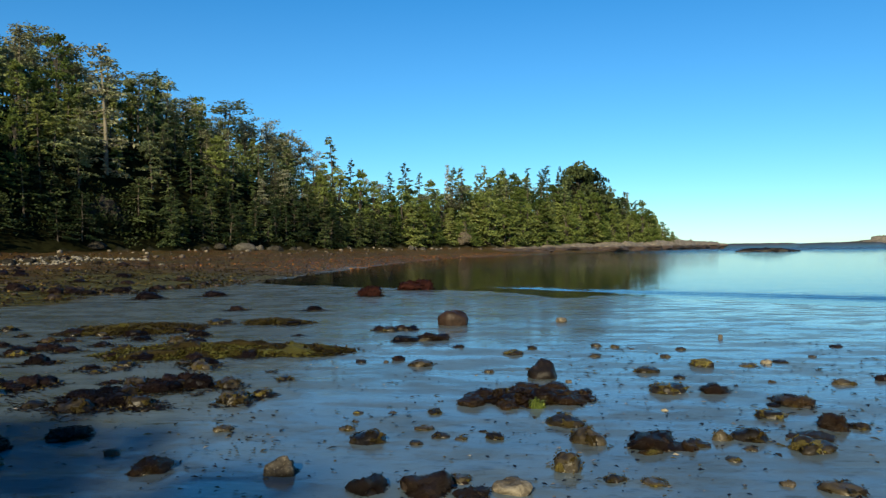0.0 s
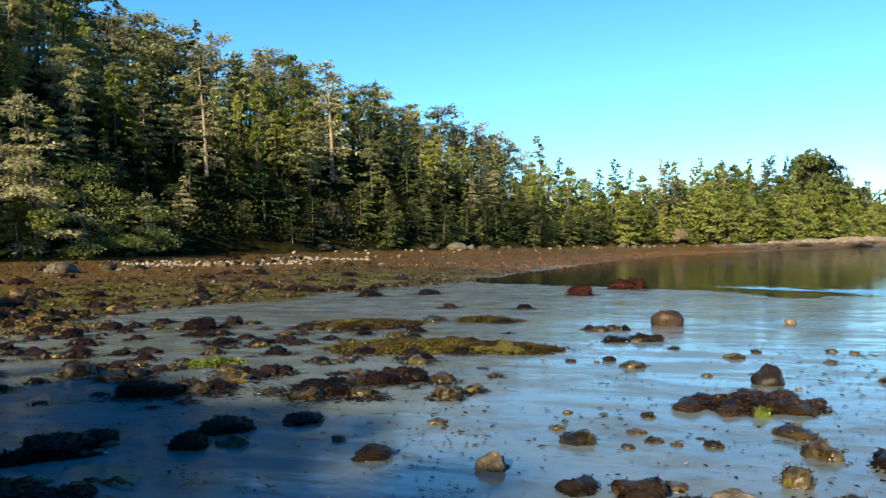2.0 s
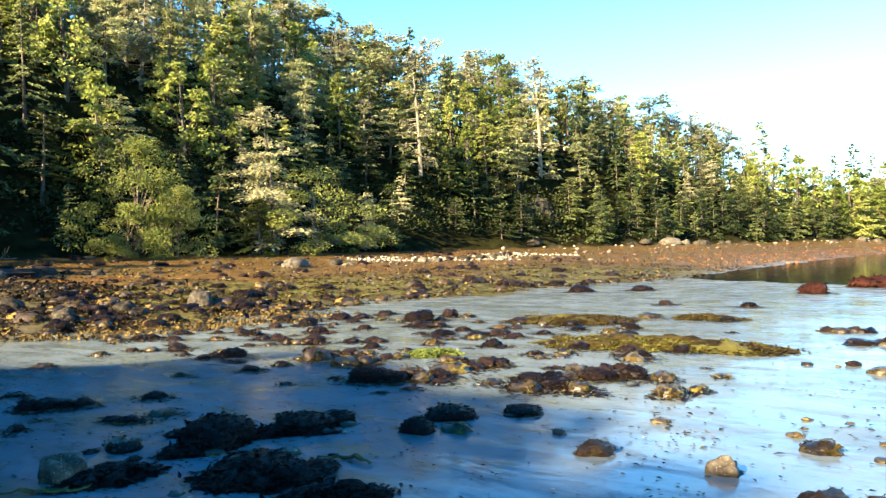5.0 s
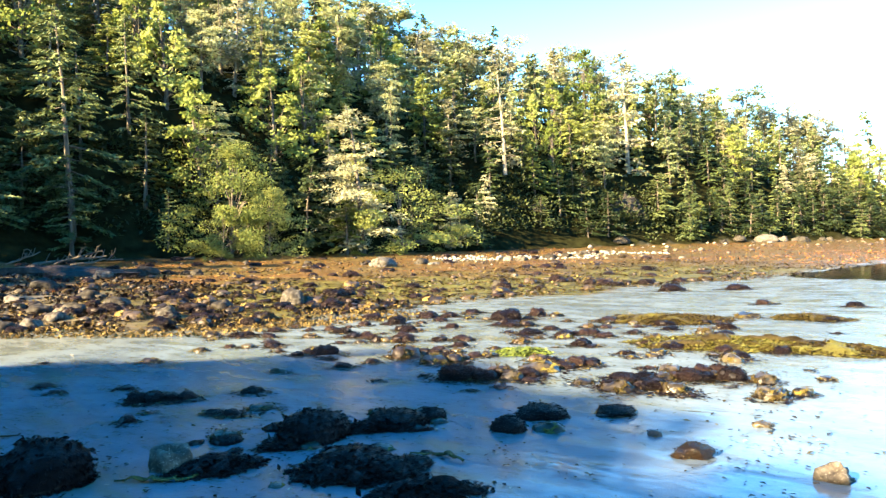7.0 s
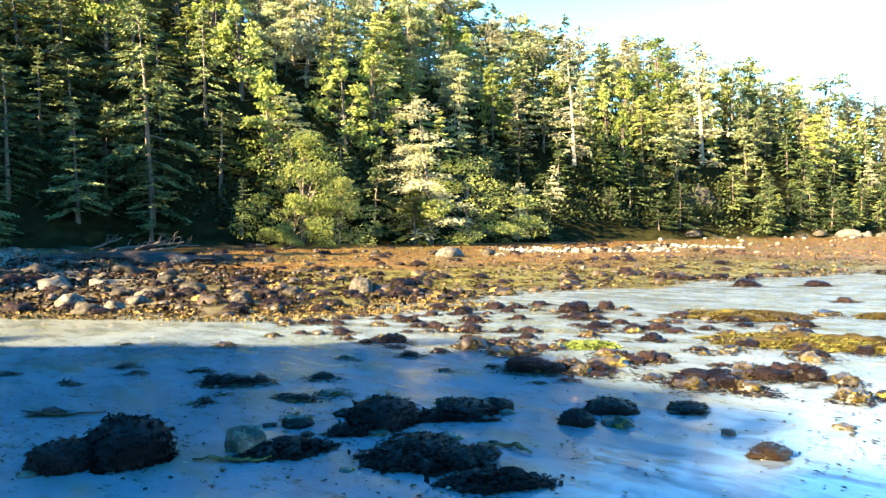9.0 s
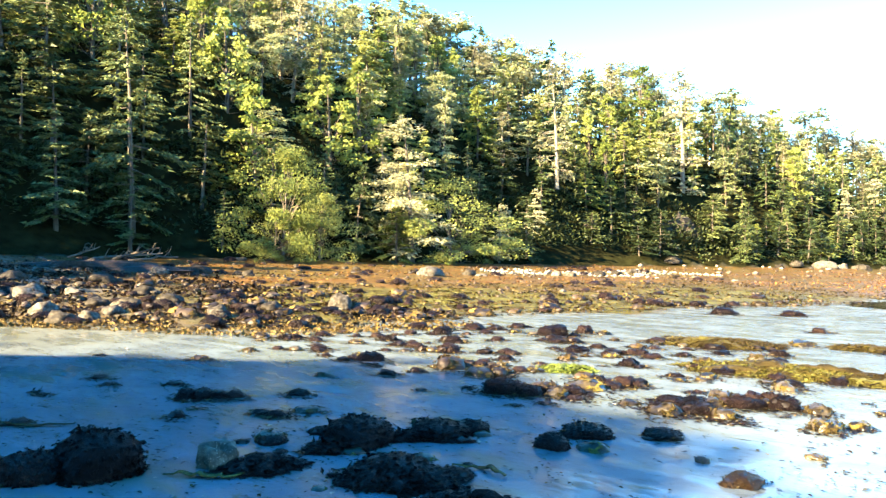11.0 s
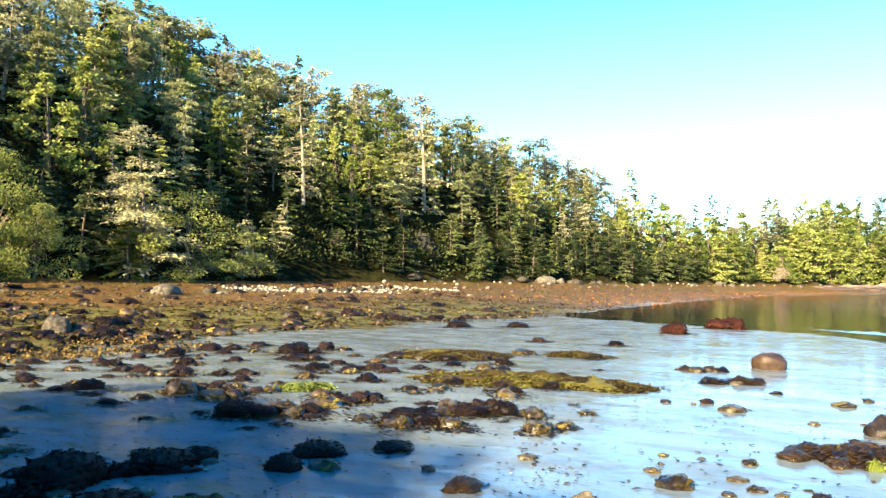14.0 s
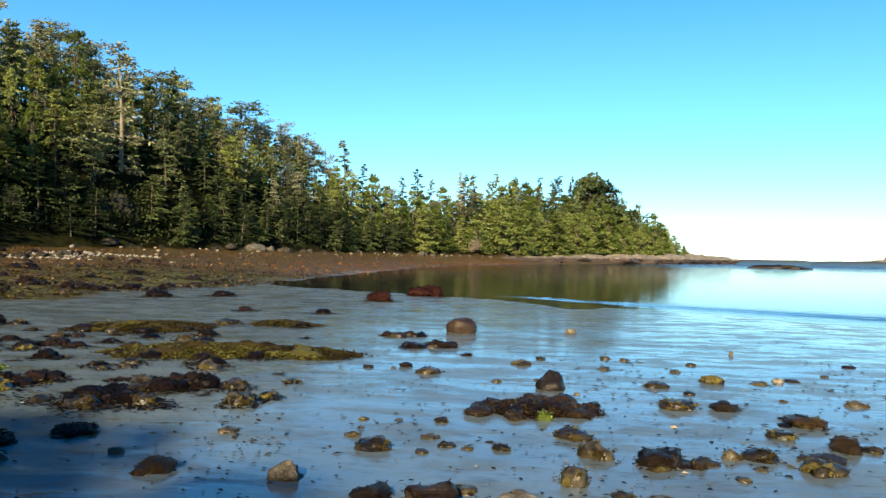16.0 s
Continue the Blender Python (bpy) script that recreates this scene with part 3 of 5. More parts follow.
def umbrella_meshes(seed, h=12.0, leaf=LEAF_OLIVE):
    """A wind-shaped ridge tree: a long bare stem with a flat-topped, tiered crown."""
    rng = np.random.default_rng(seed)
    wood, limbs, crown = Shape(), Shape(), Shape()
    line = trunk_line(h, 0.5, rng)
    wood.tube(line, 0.014 * h * (1 - 0.8 * np.linspace(0, 1, len(line))), 7)
    for i in range(22):
        k = rng.uniform(0.58, 1.0)
        az = rng.uniform(0, 6.28)
        length = rng.uniform(0.7, 2.5) * (0.55 + 0.6 * (k - 0.58) / 0.42)
        base = along(line, np.array([k]))[0]
        tip = base + np.array([np.cos(az), np.sin(az), 0.35]) * length
        limbs.tube([base, (base + tip) / 2 + (0, 0, -0.08), tip], [0.05, 0.03, 0.01], 3)
        n = 44
        c = base + (tip - base) * rng.uniform(0.45, 1.1, (n, 1)) + rng.normal(0, 1, (n, 3)) * np.array([0.42, 0.42, 0.16])
        way = np.stack([rng.normal(0, 1, n), rng.normal(0, 1, n), rng.normal(0.05, 0.3, n)], 1)
        size = rng.uniform(0.3, 0.6, n)
        crown.kites(c, way, np.array([0, 0, 1.0]) + rng.normal(0, 0.4, (n, 3)), size, size * 0.3)
    for i in range(9):
        k, az, length = rng.uniform(0.2, 0.6), rng.uniform(0, 6.28), rng.uniform(0.4, 1.3)
        base = along(line, np.array([k]))[0]
        limbs.tube([base, base + np.array([np.cos(az), np.sin(az), 0.1]) * length], [0.025, 0.005], 3)
    return wood.done("trunk", BARK), crown.done("crown", leaf), limbs.done("branchwork", BARK)


def snag_meshes(seed, h=13.0, tufts=900, leaf=LEAF_PALE):
    """A dead silver tree with bare drooping branches and a few needle tufts."""
    rng = np.random.default_rng(seed)
    wood, limbs, crown = Shape(), Shape(), Shape()
    line = trunk_line(h, 0.2, rng, 8)
    wood.tube(line, 0.017 * h * (1 - 0.92 * np.linspace(0, 1, 8)), 8)
    tips = []
    for i in range(58):
        k = rng.uniform(0.12, 0.99)
        az, length = rng.uniform(0, 6.28), (0.4 + 2.0 * (1 - k) ** 0.8) * rng.uniform(0.5, 1.2)
        base = along(line, np.array([k]))[0]
        mid = base + np.array([np.cos(az), np.sin(az), -0.05]) * length * 0.55
        tip = mid + np.array([np.cos(az + 0.4), np.sin(az + 0.4), -0.35 + 0.6 * k]) * length * 0.5
        limbs.tube([base, mid, tip], [0.045, 0.03, 0.008], 3)
        for j in range(3):
            s = mid + (tip - mid) * rng.uniform(0, 0.8)
            e = s + np.array([*rng.normal(0, 0.3, 2), -0.12])
            limbs.tube([s, e], [0.018, 0.006], 3)
            tips.append(e)
    tips = np.array(tips)
    at = tips[rng.integers(0, len(tips), tufts)] + rng.normal(0, 0.12, (tufts, 3))
    size = rng.uniform(0.28, 0.55, tufts)
    crown.kites(at, np.stack([rng.normal(0, 1, tufts), rng.normal(0, 1, tufts), rng.normal(-0.2, 0.3, tufts)], 1),
                np.array([0, 0, 1.0]) + rng.normal(0, 0.4, (tufts, 3)), size, size * 0.25)
    return wood.done("trunk", BARK_DEAD), crown.done("crown", leaf), limbs.done("branchwork", BARK_DEAD)


def tree_thing(name, meshes, label, category, group):
    root = tagged(new(name), label, category, group)
    stem = part("trunk", meshes[0], root)
    part("crown", meshes[1], root)
    tagged(part("branchwork", meshes[2], stem), kind="stuff")
    return root


G_WOOD = "trees of the shore forest"
def conifer_set(name, seed, widths, bares, leaf, flats, tapers, label, count=4):
    """Fine trees for the near slope and plainer ones for the far."""
    near = [tree_thing(name, conifer_meshes(seed + i, 12.0, widths[i], bares[i], 80, 56, leaf, flat=flats[i], taper=tapers[i], blade=0.26),
                       label, "conifer tree", G_WOOD) for i in range(count)]
    far = [tree_thing(name, conifer_meshes(seed + i, 12.0, widths[i], bares[i], 58, 28, leaf, flat=flats[i], taper=tapers[i], blade=0.44, fine=False),
                      label, "conifer tree", G_WOOD) for i in range(count)]
    return near, far


fir_near, fir_far = conifer_set("fir_tree", 11, (3.0, 2.5, 3.3, 2.7), (0.04, 0.1, 0.03, 0.07), LEAF_DARK, (0, 0, 0, 0), (0.7, 0.6, 0.8, 0.5),
                                "tall dark green conifer with a grey trunk")
CEDAR = "olive green cedar with ragged flat pads of foliage"
CEDARS = ((2.5, 0.12, 0.6), (3.0, 0.25, 0.5), (2.2, 0.1, 0.75), (2.8, 0.34, 0.45), (2.4, 0.18, 0.6))
cedar_near = [tree_thing("cedar_tree", padded_meshes(31 + i, 12.0, w, bare, 34, 84, taper=tp), CEDAR, "conifer tree", G_WOOD) for i, (w, bare, tp) in enumerate(CEDARS)]
cedar_far = [tree_thing("cedar_tree", padded_meshes(31 + i, 12.0, w, bare, 24, 48, taper=tp, blade=0.34), CEDAR, "conifer tree", G_WOOD) for i, (w, bare, tp) in enumerate(CEDARS)]
PROTOS = {
    "fir": fir_near, "firfar": fir_far, "cedar": cedar_near, "cedarfar": cedar_far,
    "young": [tree_thing("young_conifer", conifer_meshes(51 + i, 6.0, 1.9, 0.03, 64, 48, LEAF_BRIGHT, blade=0.25, taper=(0.75, 0.6, 0.9)[i]),
                         "young yellow-green conifer with boughs to the ground", "conifer tree", G_WOOD) for i in range(3)],
    "youngdark": [tree_thing("young_fir", conifer_meshes(61 + i, 6.0, 2.1, 0.03, 64, 42, LEAF_DEEP_SHADE, blade=0.27, taper=0.6),
                             "young conifer at the forest edge, darkened to stand in for shade", "conifer tree", G_WOOD) for i in range(2)],
    "leafy": [tree_thing("broadleaf_tree", broadleaf_meshes(71 + i, 6.0, 3.0, LEAF_BRIGHT, 36, 260, 0.85, 0.7), "bright green leafy tree at the forest edge", "broadleaf tree", G_WOOD) for i in range(3)],
    "plume": [tree_thing("bushy_conifer", broadleaf_meshes(171 + i, 9.0, (1.9, 2.3, 2.0)[i], LEAF_GREEN, 46, 38, 2.02, 1.5, 0.9), "full yellow-green conifer with a pointed bushy crown", "conifer tree", G_WOOD) for i in range(3)],
    "leafydark": [tree_thing("dark_pine", broadleaf_meshes(77, leaf=LEAF_DEEP_SHADE, clumps=54, each=90, broad=1.9, loose=1.2), "dense dark green pine with a rounded crown", "pine tree", G_WOOD)],
    # two of three get pale needles, to brighten the sunlit ridge
    "umbrella": [tree_thing("umbrella_pine", umbrella_meshes(81 + i, leaf=(LEAF_OLIVE, LEAF_PALE, LEAF_PALE)[i]), "wind-shaped pine with a bare stem and flat top", "pine tree", G_WOOD) for i in range(3)],
    "snag": [tree_thing("dead_tree", snag_meshes(91 + i), "dead silver-grey tree with bare branches", "dead tree", G_WOOD) for i in range(2)],
    "lichen": [tree_thing("lichen_tree", padded_meshes(95 + i, 9.0, 2.0, 0.1, 32, 135, LEAF_PALE, BARK, 0.6, 0.15),
                          "pale lichen-hung conifer with flat tiered boughs", "conifer tree", G_WOOD) for i in range(2)],
}
FULL = {"fir": 12.0, "cedar": 12.0, "firfar": 12.0, "cedarfar": 12.0, "young": 6.0, "youngdark": 6.0, "leafy": 6.0, "plume": 9.0, "leafydark": 6.0, "umbrella": 12.0, "snag": 13.0, "lichen": 9.0}
WOODS = {}


def far_tree(ob, m, tone):
    """Adds a tree to the joined woods behind the nearer ones."""
    for child in ob.children_recursive:
        key = (child.name.split(".")[0], child.data.materials[0].name)
        me = child.data
        co = np.empty(len(me.vertices) * 3)
        me.vertices.foreach_get("co", co)
        co = co.reshape(-1, 3) @ np.array(m.to_3x3()).T + np.array(m.translation)
        WOODS.setdefault(key, []).append((co, [tuple(p.vertices) for p in me.polygons], me.materials[0], tone))


def plant(kind, x, y, h, rng, wide=1.0, z=None, joined=False):
    """A tree of that kind and height standing on the ground at x, y."""
    if kind in ("fir", "cedar") and (joined or y > 48 or y < -1):
        kind += "far"
    i = int(rng.integers(0, len(PROTOS[kind])))
    z = height(x, y) - 0.1 if z is None else z
    k = h / FULL[kind]
    w = k ** 0.75 * wide * rng.uniform(0.88, 1.12)
    m = Matrix.LocRotScale((x, y, z), Euler((rng.normal(0, 0.025), rng.normal(0, 0.025), rng.uniform(0, 6.28))), (w, w, k))
    if joined:
        return far_tree(PROTOS[kind][i], m, rng.uniform(1, 2))
    return copy_thing(PROTOS[kind][i], m)


def pick(rng, table):
    names = list(table)
    w = np.array([table[n] for n in names], float)
    return names[int(rng.choice(len(names), p=w / w.sum()))]


# dead trees kept in plain view: foot of the gap cleared before each, and its direction towards the camera
FREE = [(-46.0, 79.0, 0.47, -0.88, 15.0), (-47.0, 57.5, 0.6, -0.8, 7.0)]


def in_gap(x, y):
    for gx0, gy0, dx, dy, reach in FREE:
        f = (x - gx0) * dx + (y - gy0) * dy
        if -1.0 < f < reach and abs((x - gx0) * dy - (y - gy0) * dx) < 1.5:
            return True
    return False


def forest():
    rng = np.random.default_rng(21)
    y = -20.0
    while y < 250:
        far, mid = y > 128, 45 < y <= 128
        step = 2.7 if mid else 4.0 if far else 3.1
        edge = float(np.interp(y, EDGE_Y, EDGE_X))
        slope = (np.interp(y + 2, EDGE_Y, EDGE_X) - np.interp(y - 2, EDGE_Y, EDGE_X)) / 4
        deep = 37 if not far else 22
        s = rng.uniform(0.6, 1.8)
        while s < deep:
            px = edge - s + rng.normal(0, 0.6)
            py = y + rng.uniform(-1.5, 1.5) + s * max(0, slope) * 0.3
            first = s < 4.5
            wide = 1.5 if far else rng.uniform(0.85, 1.35) if mid else 1.1 if first else rng.uniform(0.95, 1.5)
            if first and 5 < y < 75 and rng.uniform(0, 1) < 0.4:
                s += rng.uniform(1.5, 2.5)
                continue
            # unseen trees, their heights set by the shade they throw on the left
            if y < 4:
                kind, h = pick(rng, {"fir": 3, "cedar": 1}), rng.uniform(6, 8) if s > 9 else rng.uniform(12, 14) if s > 5.5 else rng.uniform(3.0, 4.4)
            # left end planted with dark kinds, in place of the shade on it
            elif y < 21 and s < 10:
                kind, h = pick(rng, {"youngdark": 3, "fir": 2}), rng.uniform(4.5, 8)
            elif far:
                end = 0.3 + 0.7 * ease((250 - y) / 30)
                dip = 1 - 0.38 * math.exp(-((y - 139) / 9) ** 2)
                if first:
                    kind, h = pick(rng, {"plume": 5, "young": 3}), rng.uniform(6.5, 11)
                else:
                    kind, h = pick(rng, {"plume": 3.2, "fir": 5.0, "cedar": 1.0, "umbrella": 0.5, "snag": 0.4}), rng.uniform(6, 13)
                    wide = 0.85 if kind == "fir" else wide
                    h += 1.6 * (kind == "fir")
                h *= end * dip
            # dark kinds along the foot stand in for the shade there
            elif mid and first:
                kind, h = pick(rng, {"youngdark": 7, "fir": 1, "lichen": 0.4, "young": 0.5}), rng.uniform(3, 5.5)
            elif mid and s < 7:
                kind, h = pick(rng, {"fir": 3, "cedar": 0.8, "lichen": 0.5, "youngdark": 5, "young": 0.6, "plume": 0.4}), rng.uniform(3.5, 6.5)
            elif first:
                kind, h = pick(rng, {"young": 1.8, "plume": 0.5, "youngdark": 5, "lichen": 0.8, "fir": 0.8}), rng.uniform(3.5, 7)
            elif s < 16:
                kind, h = pick(rng, {"fir": 3.6 if y > 65 else 1.6, "cedar": 4.5, "young": 1.4, "plume": 2.2, "lichen": 0.7, "snag": 0.3}), rng.uniform(3.5, 7.5) if mid else rng.uniform(4.5, 10)
            # pale kinds weighted up from here, for the bright light on the upper slope
            elif s < 24:
                kind, h = pick(rng, {"fir": 1.2, "cedar": 3.6, "umbrella": 2.4, "plume": 1.2, "snag": 0.5, "lichen": 0.8 if mid else 2.6}), rng.uniform(6, 11)
            else:
                kind, h = pick(rng, {"fir": 0.9, "cedar": 1.6, "umbrella": 4.5, "snag": 0.9, "lichen": 0.6 if mid else 1.8}), rng.uniform(6.5, 11.5)
            if kind == "lichen" and y < 24:
                kind = "fir"
            if not (in_gap(px, py) and h > 3.5):
                plant(kind, px, py, h, rng, wide, joined=s > (12 if far else 15 if mid else 20))
            s += rng.uniform(1.9, 3.0) * (1.0 if s < 18 else 1.35 if s < 24 else 1.9) if mid else rng.uniform(2.3, 3.7) * (1.0 if s < 18 or far else 1.5 if s < 24 else 1.9)
        y += step


forest()
rng = np.random.default_rng(5)
# trees that stand out of the forest
plant("snag", -46.0, 79.0, 16.0, rng, 1.15, z=8.5)
plant("snag", -47.0, 57.5, 12.0, rng, 1.1, z=9.3)
for x, y in ((-27.0, 120.5), (-25.0, 123.5), (-29.5, 117.5), (-23.0, 127.0), (-31.0, 114.0)):
    plant("plume", x, y, rng.uniform(7, 10), rng, 1.2)
plant("leafy", -44.6, 26.0, 7.4, rng, 1.05)
plant("leafy", -43.6, 28.2, 4.6, rng, 0.9)
plant("leafy", -43.4, 24.6, 3.4, rng, 0.8)
plant("leafy", -43.2, 39.8, 6.4, rng, 1.3)
plant("young", -43.0, 34.4, 4.4, rng, 1.3)
plant("young", -38.2, 81.0, 3.6, rng)
plant("lichen", -43.2, 36.0, 11.0, rng, 1.6)
plant("lichen", -43.4, 45.6, 5.0, rng)
plant("fir", -49.2, 17.7, 14.5, rng)


def summit(kind, x, y, top, wide=1.0):
    """A tree whose tip is set to meet the skyline as the camera sees it."""
    plant(kind, x, y, top - height(x, y), rng, wide)


for kind, x, y, top, wide in [
        ("fir", -32.0, 124.0, 20.6, 1.0), ("snag", -27.9, 132.0, 15.0, 0.6), ("snag", -15.6, 149.0, 18.2, 0.6), ("fir", -12.4, 151.0, 17.8, 1.0),
        ("cedar", -3.4, 180.0, 18.8, 1.0), ("fir", 4.5, 200.0, 22.0, 1.0), ("leafydark", 13.6, 204.5, 23.6, 1.3), ("leafydark", 17.5, 208.0, 22.0, 1.2), ("leafydark", 20.5, 211.0, 17.5, 1.0),
        ("snag", 29.5, 228.0, 17.0, 0.6), ("fir", -8.5, 160.0, 19.0, 0.7), ("fir", 0.5, 178.0, 20.0, 0.7), ("fir", 8.0, 197.0, 22.5, 0.65), ("fir", 10.5, 200.0, 21.5, 0.6), ("fir", -57.8, 69.0, 28.4, 0.9), ("fir", -48.0, 93.4, 25.2, 1.0), ("cedar", -46.5, 105.2, 23.2, 1.0),
        ("umbrella", -36.0, 120.0, 19.6, 1.0), ("umbrella", -38.0, 118.5, 20.3, 1.0), ("umbrella", -40.5, 117.0, 21.0, 1.1), ("umbrella", -34.5, 121.5, 18.8, 0.9)]:
    summit(kind, x, y, top, wide)
# full bright trees along the front of the headland
for y in (152, 159, 167, 173, 181, 187, 195, 203, 210, 216, 224, 231):
    x = float(np.interp(y, EDGE_Y, EDGE_X)) - rng.uniform(0.8, 2.8)
    plant("plume", x, y + rng.uniform(-2, 2), rng.uniform(8.5, 13) * (0.75 if y > 220 else 1.0), rng, 1.3)
# unseen firs added out of view, to throw shadows across the upper shore
for i in range(9):
    x, y = -44 + i * 2.1 + rng.uniform(-0.7, 0.7), -10.5 + rng.uniform(-2.0, 1.5)
    plant("fir", x, y, rng.uniform(8.0, 10.5) + 2.4 * (-39 < x < -30), rng, 1.35)
# unseen bushes added on the steep bluff behind the beach, to fray its shadow's edge
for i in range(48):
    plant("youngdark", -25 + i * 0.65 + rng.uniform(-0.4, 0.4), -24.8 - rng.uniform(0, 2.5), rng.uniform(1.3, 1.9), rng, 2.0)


def join_woods():
    root = tagged(new("distant_woods"), "dense green conifer woods covering the slope behind", "woods", kind="stuff")
    for (name, _), pieces in WOODS.items():
        sh = Shape()
        faces = []
        tones = []
        for co, fs, material, tone in pieces:
            tones.append(np.full(len(co), tone, np.float32))
            faces += [tuple(i + sh.n for i in f) for f in fs]
            sh.v.append(co)
            sh.n += len(co)
        sh.f = faces
        me = sh.done(name, pieces[0][2])
        me.attributes.new("tone", "FLOAT", "POINT").data.foreach_set("value", np.concatenate(tones))
        tagged(part(name, me, root), kind="stuff")


join_woods()


def remove_protos(groups):
    for obs in groups.values():
        for ob in obs:
            for o in (*ob.children_recursive, ob):
                bpy.data.objects.remove(o)


remove_protos(PROTOS)


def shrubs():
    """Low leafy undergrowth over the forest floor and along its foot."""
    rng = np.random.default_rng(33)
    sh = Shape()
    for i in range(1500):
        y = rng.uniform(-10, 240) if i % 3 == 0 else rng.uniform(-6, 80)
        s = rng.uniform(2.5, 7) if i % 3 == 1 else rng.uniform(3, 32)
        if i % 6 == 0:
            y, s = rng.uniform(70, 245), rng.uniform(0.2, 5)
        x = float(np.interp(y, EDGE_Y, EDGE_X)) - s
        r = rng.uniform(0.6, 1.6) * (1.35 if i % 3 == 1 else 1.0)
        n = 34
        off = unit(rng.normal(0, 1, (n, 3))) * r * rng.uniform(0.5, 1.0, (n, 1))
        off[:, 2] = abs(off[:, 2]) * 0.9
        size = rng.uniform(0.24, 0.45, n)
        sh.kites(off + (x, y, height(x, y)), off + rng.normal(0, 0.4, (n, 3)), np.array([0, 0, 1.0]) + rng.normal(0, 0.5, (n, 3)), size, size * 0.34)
    tagged(new("undergrowth", sh.done("undergrowth", LEAF_SHRUB_SHADE)), "green leafy undergrowth below the trees, darkened for their shade", "shrubs", kind="stuff")


shrubs()

# ---- rocks ----


def rock_mesh(seed, material, level=3, squash=0.62, rough=0.22):
    """A unit rock, one metre across and 0.46 high, sunk a little below z = 0."""
    bm = bmesh.new()
    bmesh.ops.create_icosphere(bm, subdivisions=level, radius=0.5)
    for v in bm.verts:
        p = v.co.copy()
        p *= (0.5 / max(abs(p.x), abs(p.y), abs(p.z))) ** 0.18
        k = 1 + rough * noise.noise(p * 2.2 + Vector((seed * 3.1, 0, 0))) * 2 + rough * 0.6 * noise.noise(p * 6 + Vector((0, seed, 0)))
        flat = 1 + 0.25 * noise.noise(p * 4 + Vector((0, 0, seed)))
        v.co = Vector((p.x * k, p.y * k, p.z * k * flat))
    wide = max(max(abs(v.co.x), abs(v.co.y)) for v in bm.verts)
    tall = max(v.co.z for v in bm.verts)
    for v in bm.verts:
        v.co = Vector((v.co.x * 0.5 / wide, v.co.y * 0.5 / wide, max(-0.1, v.co.z * 0.4 / tall + 0.06)))
    me = bpy.data.meshes.new("rock")
    bm.to_mesh(me)
    bm.free()
    me.materials.append(material)
    me.polygons.foreach_set("use_smooth", [True] * len(me.polygons))
    return me


def drape_mesh(seed, rock, material, blades=420, size=0.06, cover=1.0, shag=1.0):
    """A lumpy coat of rockweed over the rock's upper faces, with short hanging tips."""
    rng = np.random.default_rng(seed)
    co = np.array([v.co for v in rock.vertices])
    nor = np.array([v.normal for v in rock.vertices])
    k = np.array([noise.noise(Vector(p) * 5 + Vector((seed, 0, 0))) for p in co])
    f = np.array([noise.noise(Vector(p) * 17 + Vector((0, seed, 0))) for p in co])
    grown = (k > 0.35 - 0.9 * cover) & (co[:, 2] > -0.02)
    g = np.array([noise.noise(Vector(p) * 34 + Vector((0, 0, seed))) for p in co])
    coat = co + nor * np.maximum(0.012, 0.02 + shag * (0.06 * k + 0.09 * f + 0.06 * g))[:, None]
    sh = Shape()
    faces = [tuple(p.vertices) for p in rock.polygons if all(grown[i] for i in p.vertices)]
    sh.add(coat, faces)
    ok = np.flatnonzero(grown)
    pick_i = rng.choice(ok, blades)
    p = coat[pick_i] + rng.normal(0, 0.025, (blades, 3)) * (1, 1, 0.5) - nor[pick_i] * 0.008
    rim = rng.uniform(0, 1, blades) < 0.3
    p[rim] = p[rim] * (1.04, 1.04, 0.12)
    p[:, 2] = np.maximum(p[:, 2], 0.012)
    n = nor[pick_i]
    fall = np.array([0, 0, -1.0]) + n * n[:, 2:3]
    way = fall + n * 0.25 + np.stack([p[:, 0], p[:, 1], np.zeros(blades)], 1) * 0.6 + rng.normal(0, 0.3, (blades, 3))
    way[:, 2] = np.where(p[:, 2] < 0.05, np.abs(way[:, 2]) * 0.1, way[:, 2])
    ln = size * rng.uniform(0.5, 1.6, blades)
    sh.kites(p, way, n + rng.normal(0, 0.35, (blades, 3)), ln, ln * rng.uniform(0.2, 0.4, blades), 0.5)
    me = sh.done("seaweed", material)
    me.polygons.foreach_set("use_smooth", [i < len(faces) for i in range(len(me.polygons))])
    return me


def rock_proto(name, stone, weed, seed, label, group, blades=420, rough=0.22, cover=1.0, level=3, shag=1.0):
    me = rock_mesh(seed, stone, level, rough=rough)
    ob = tagged(new(name, me), label, "rock", group)
    if weed:
        tagged(part("seaweed", drape_mesh(seed, me, weed, blades, 0.06 if shag == 1 else 0.048, cover, shag), ob), kind="stuff")
    return ob


G_ROCK = "rocks on the wet sand"
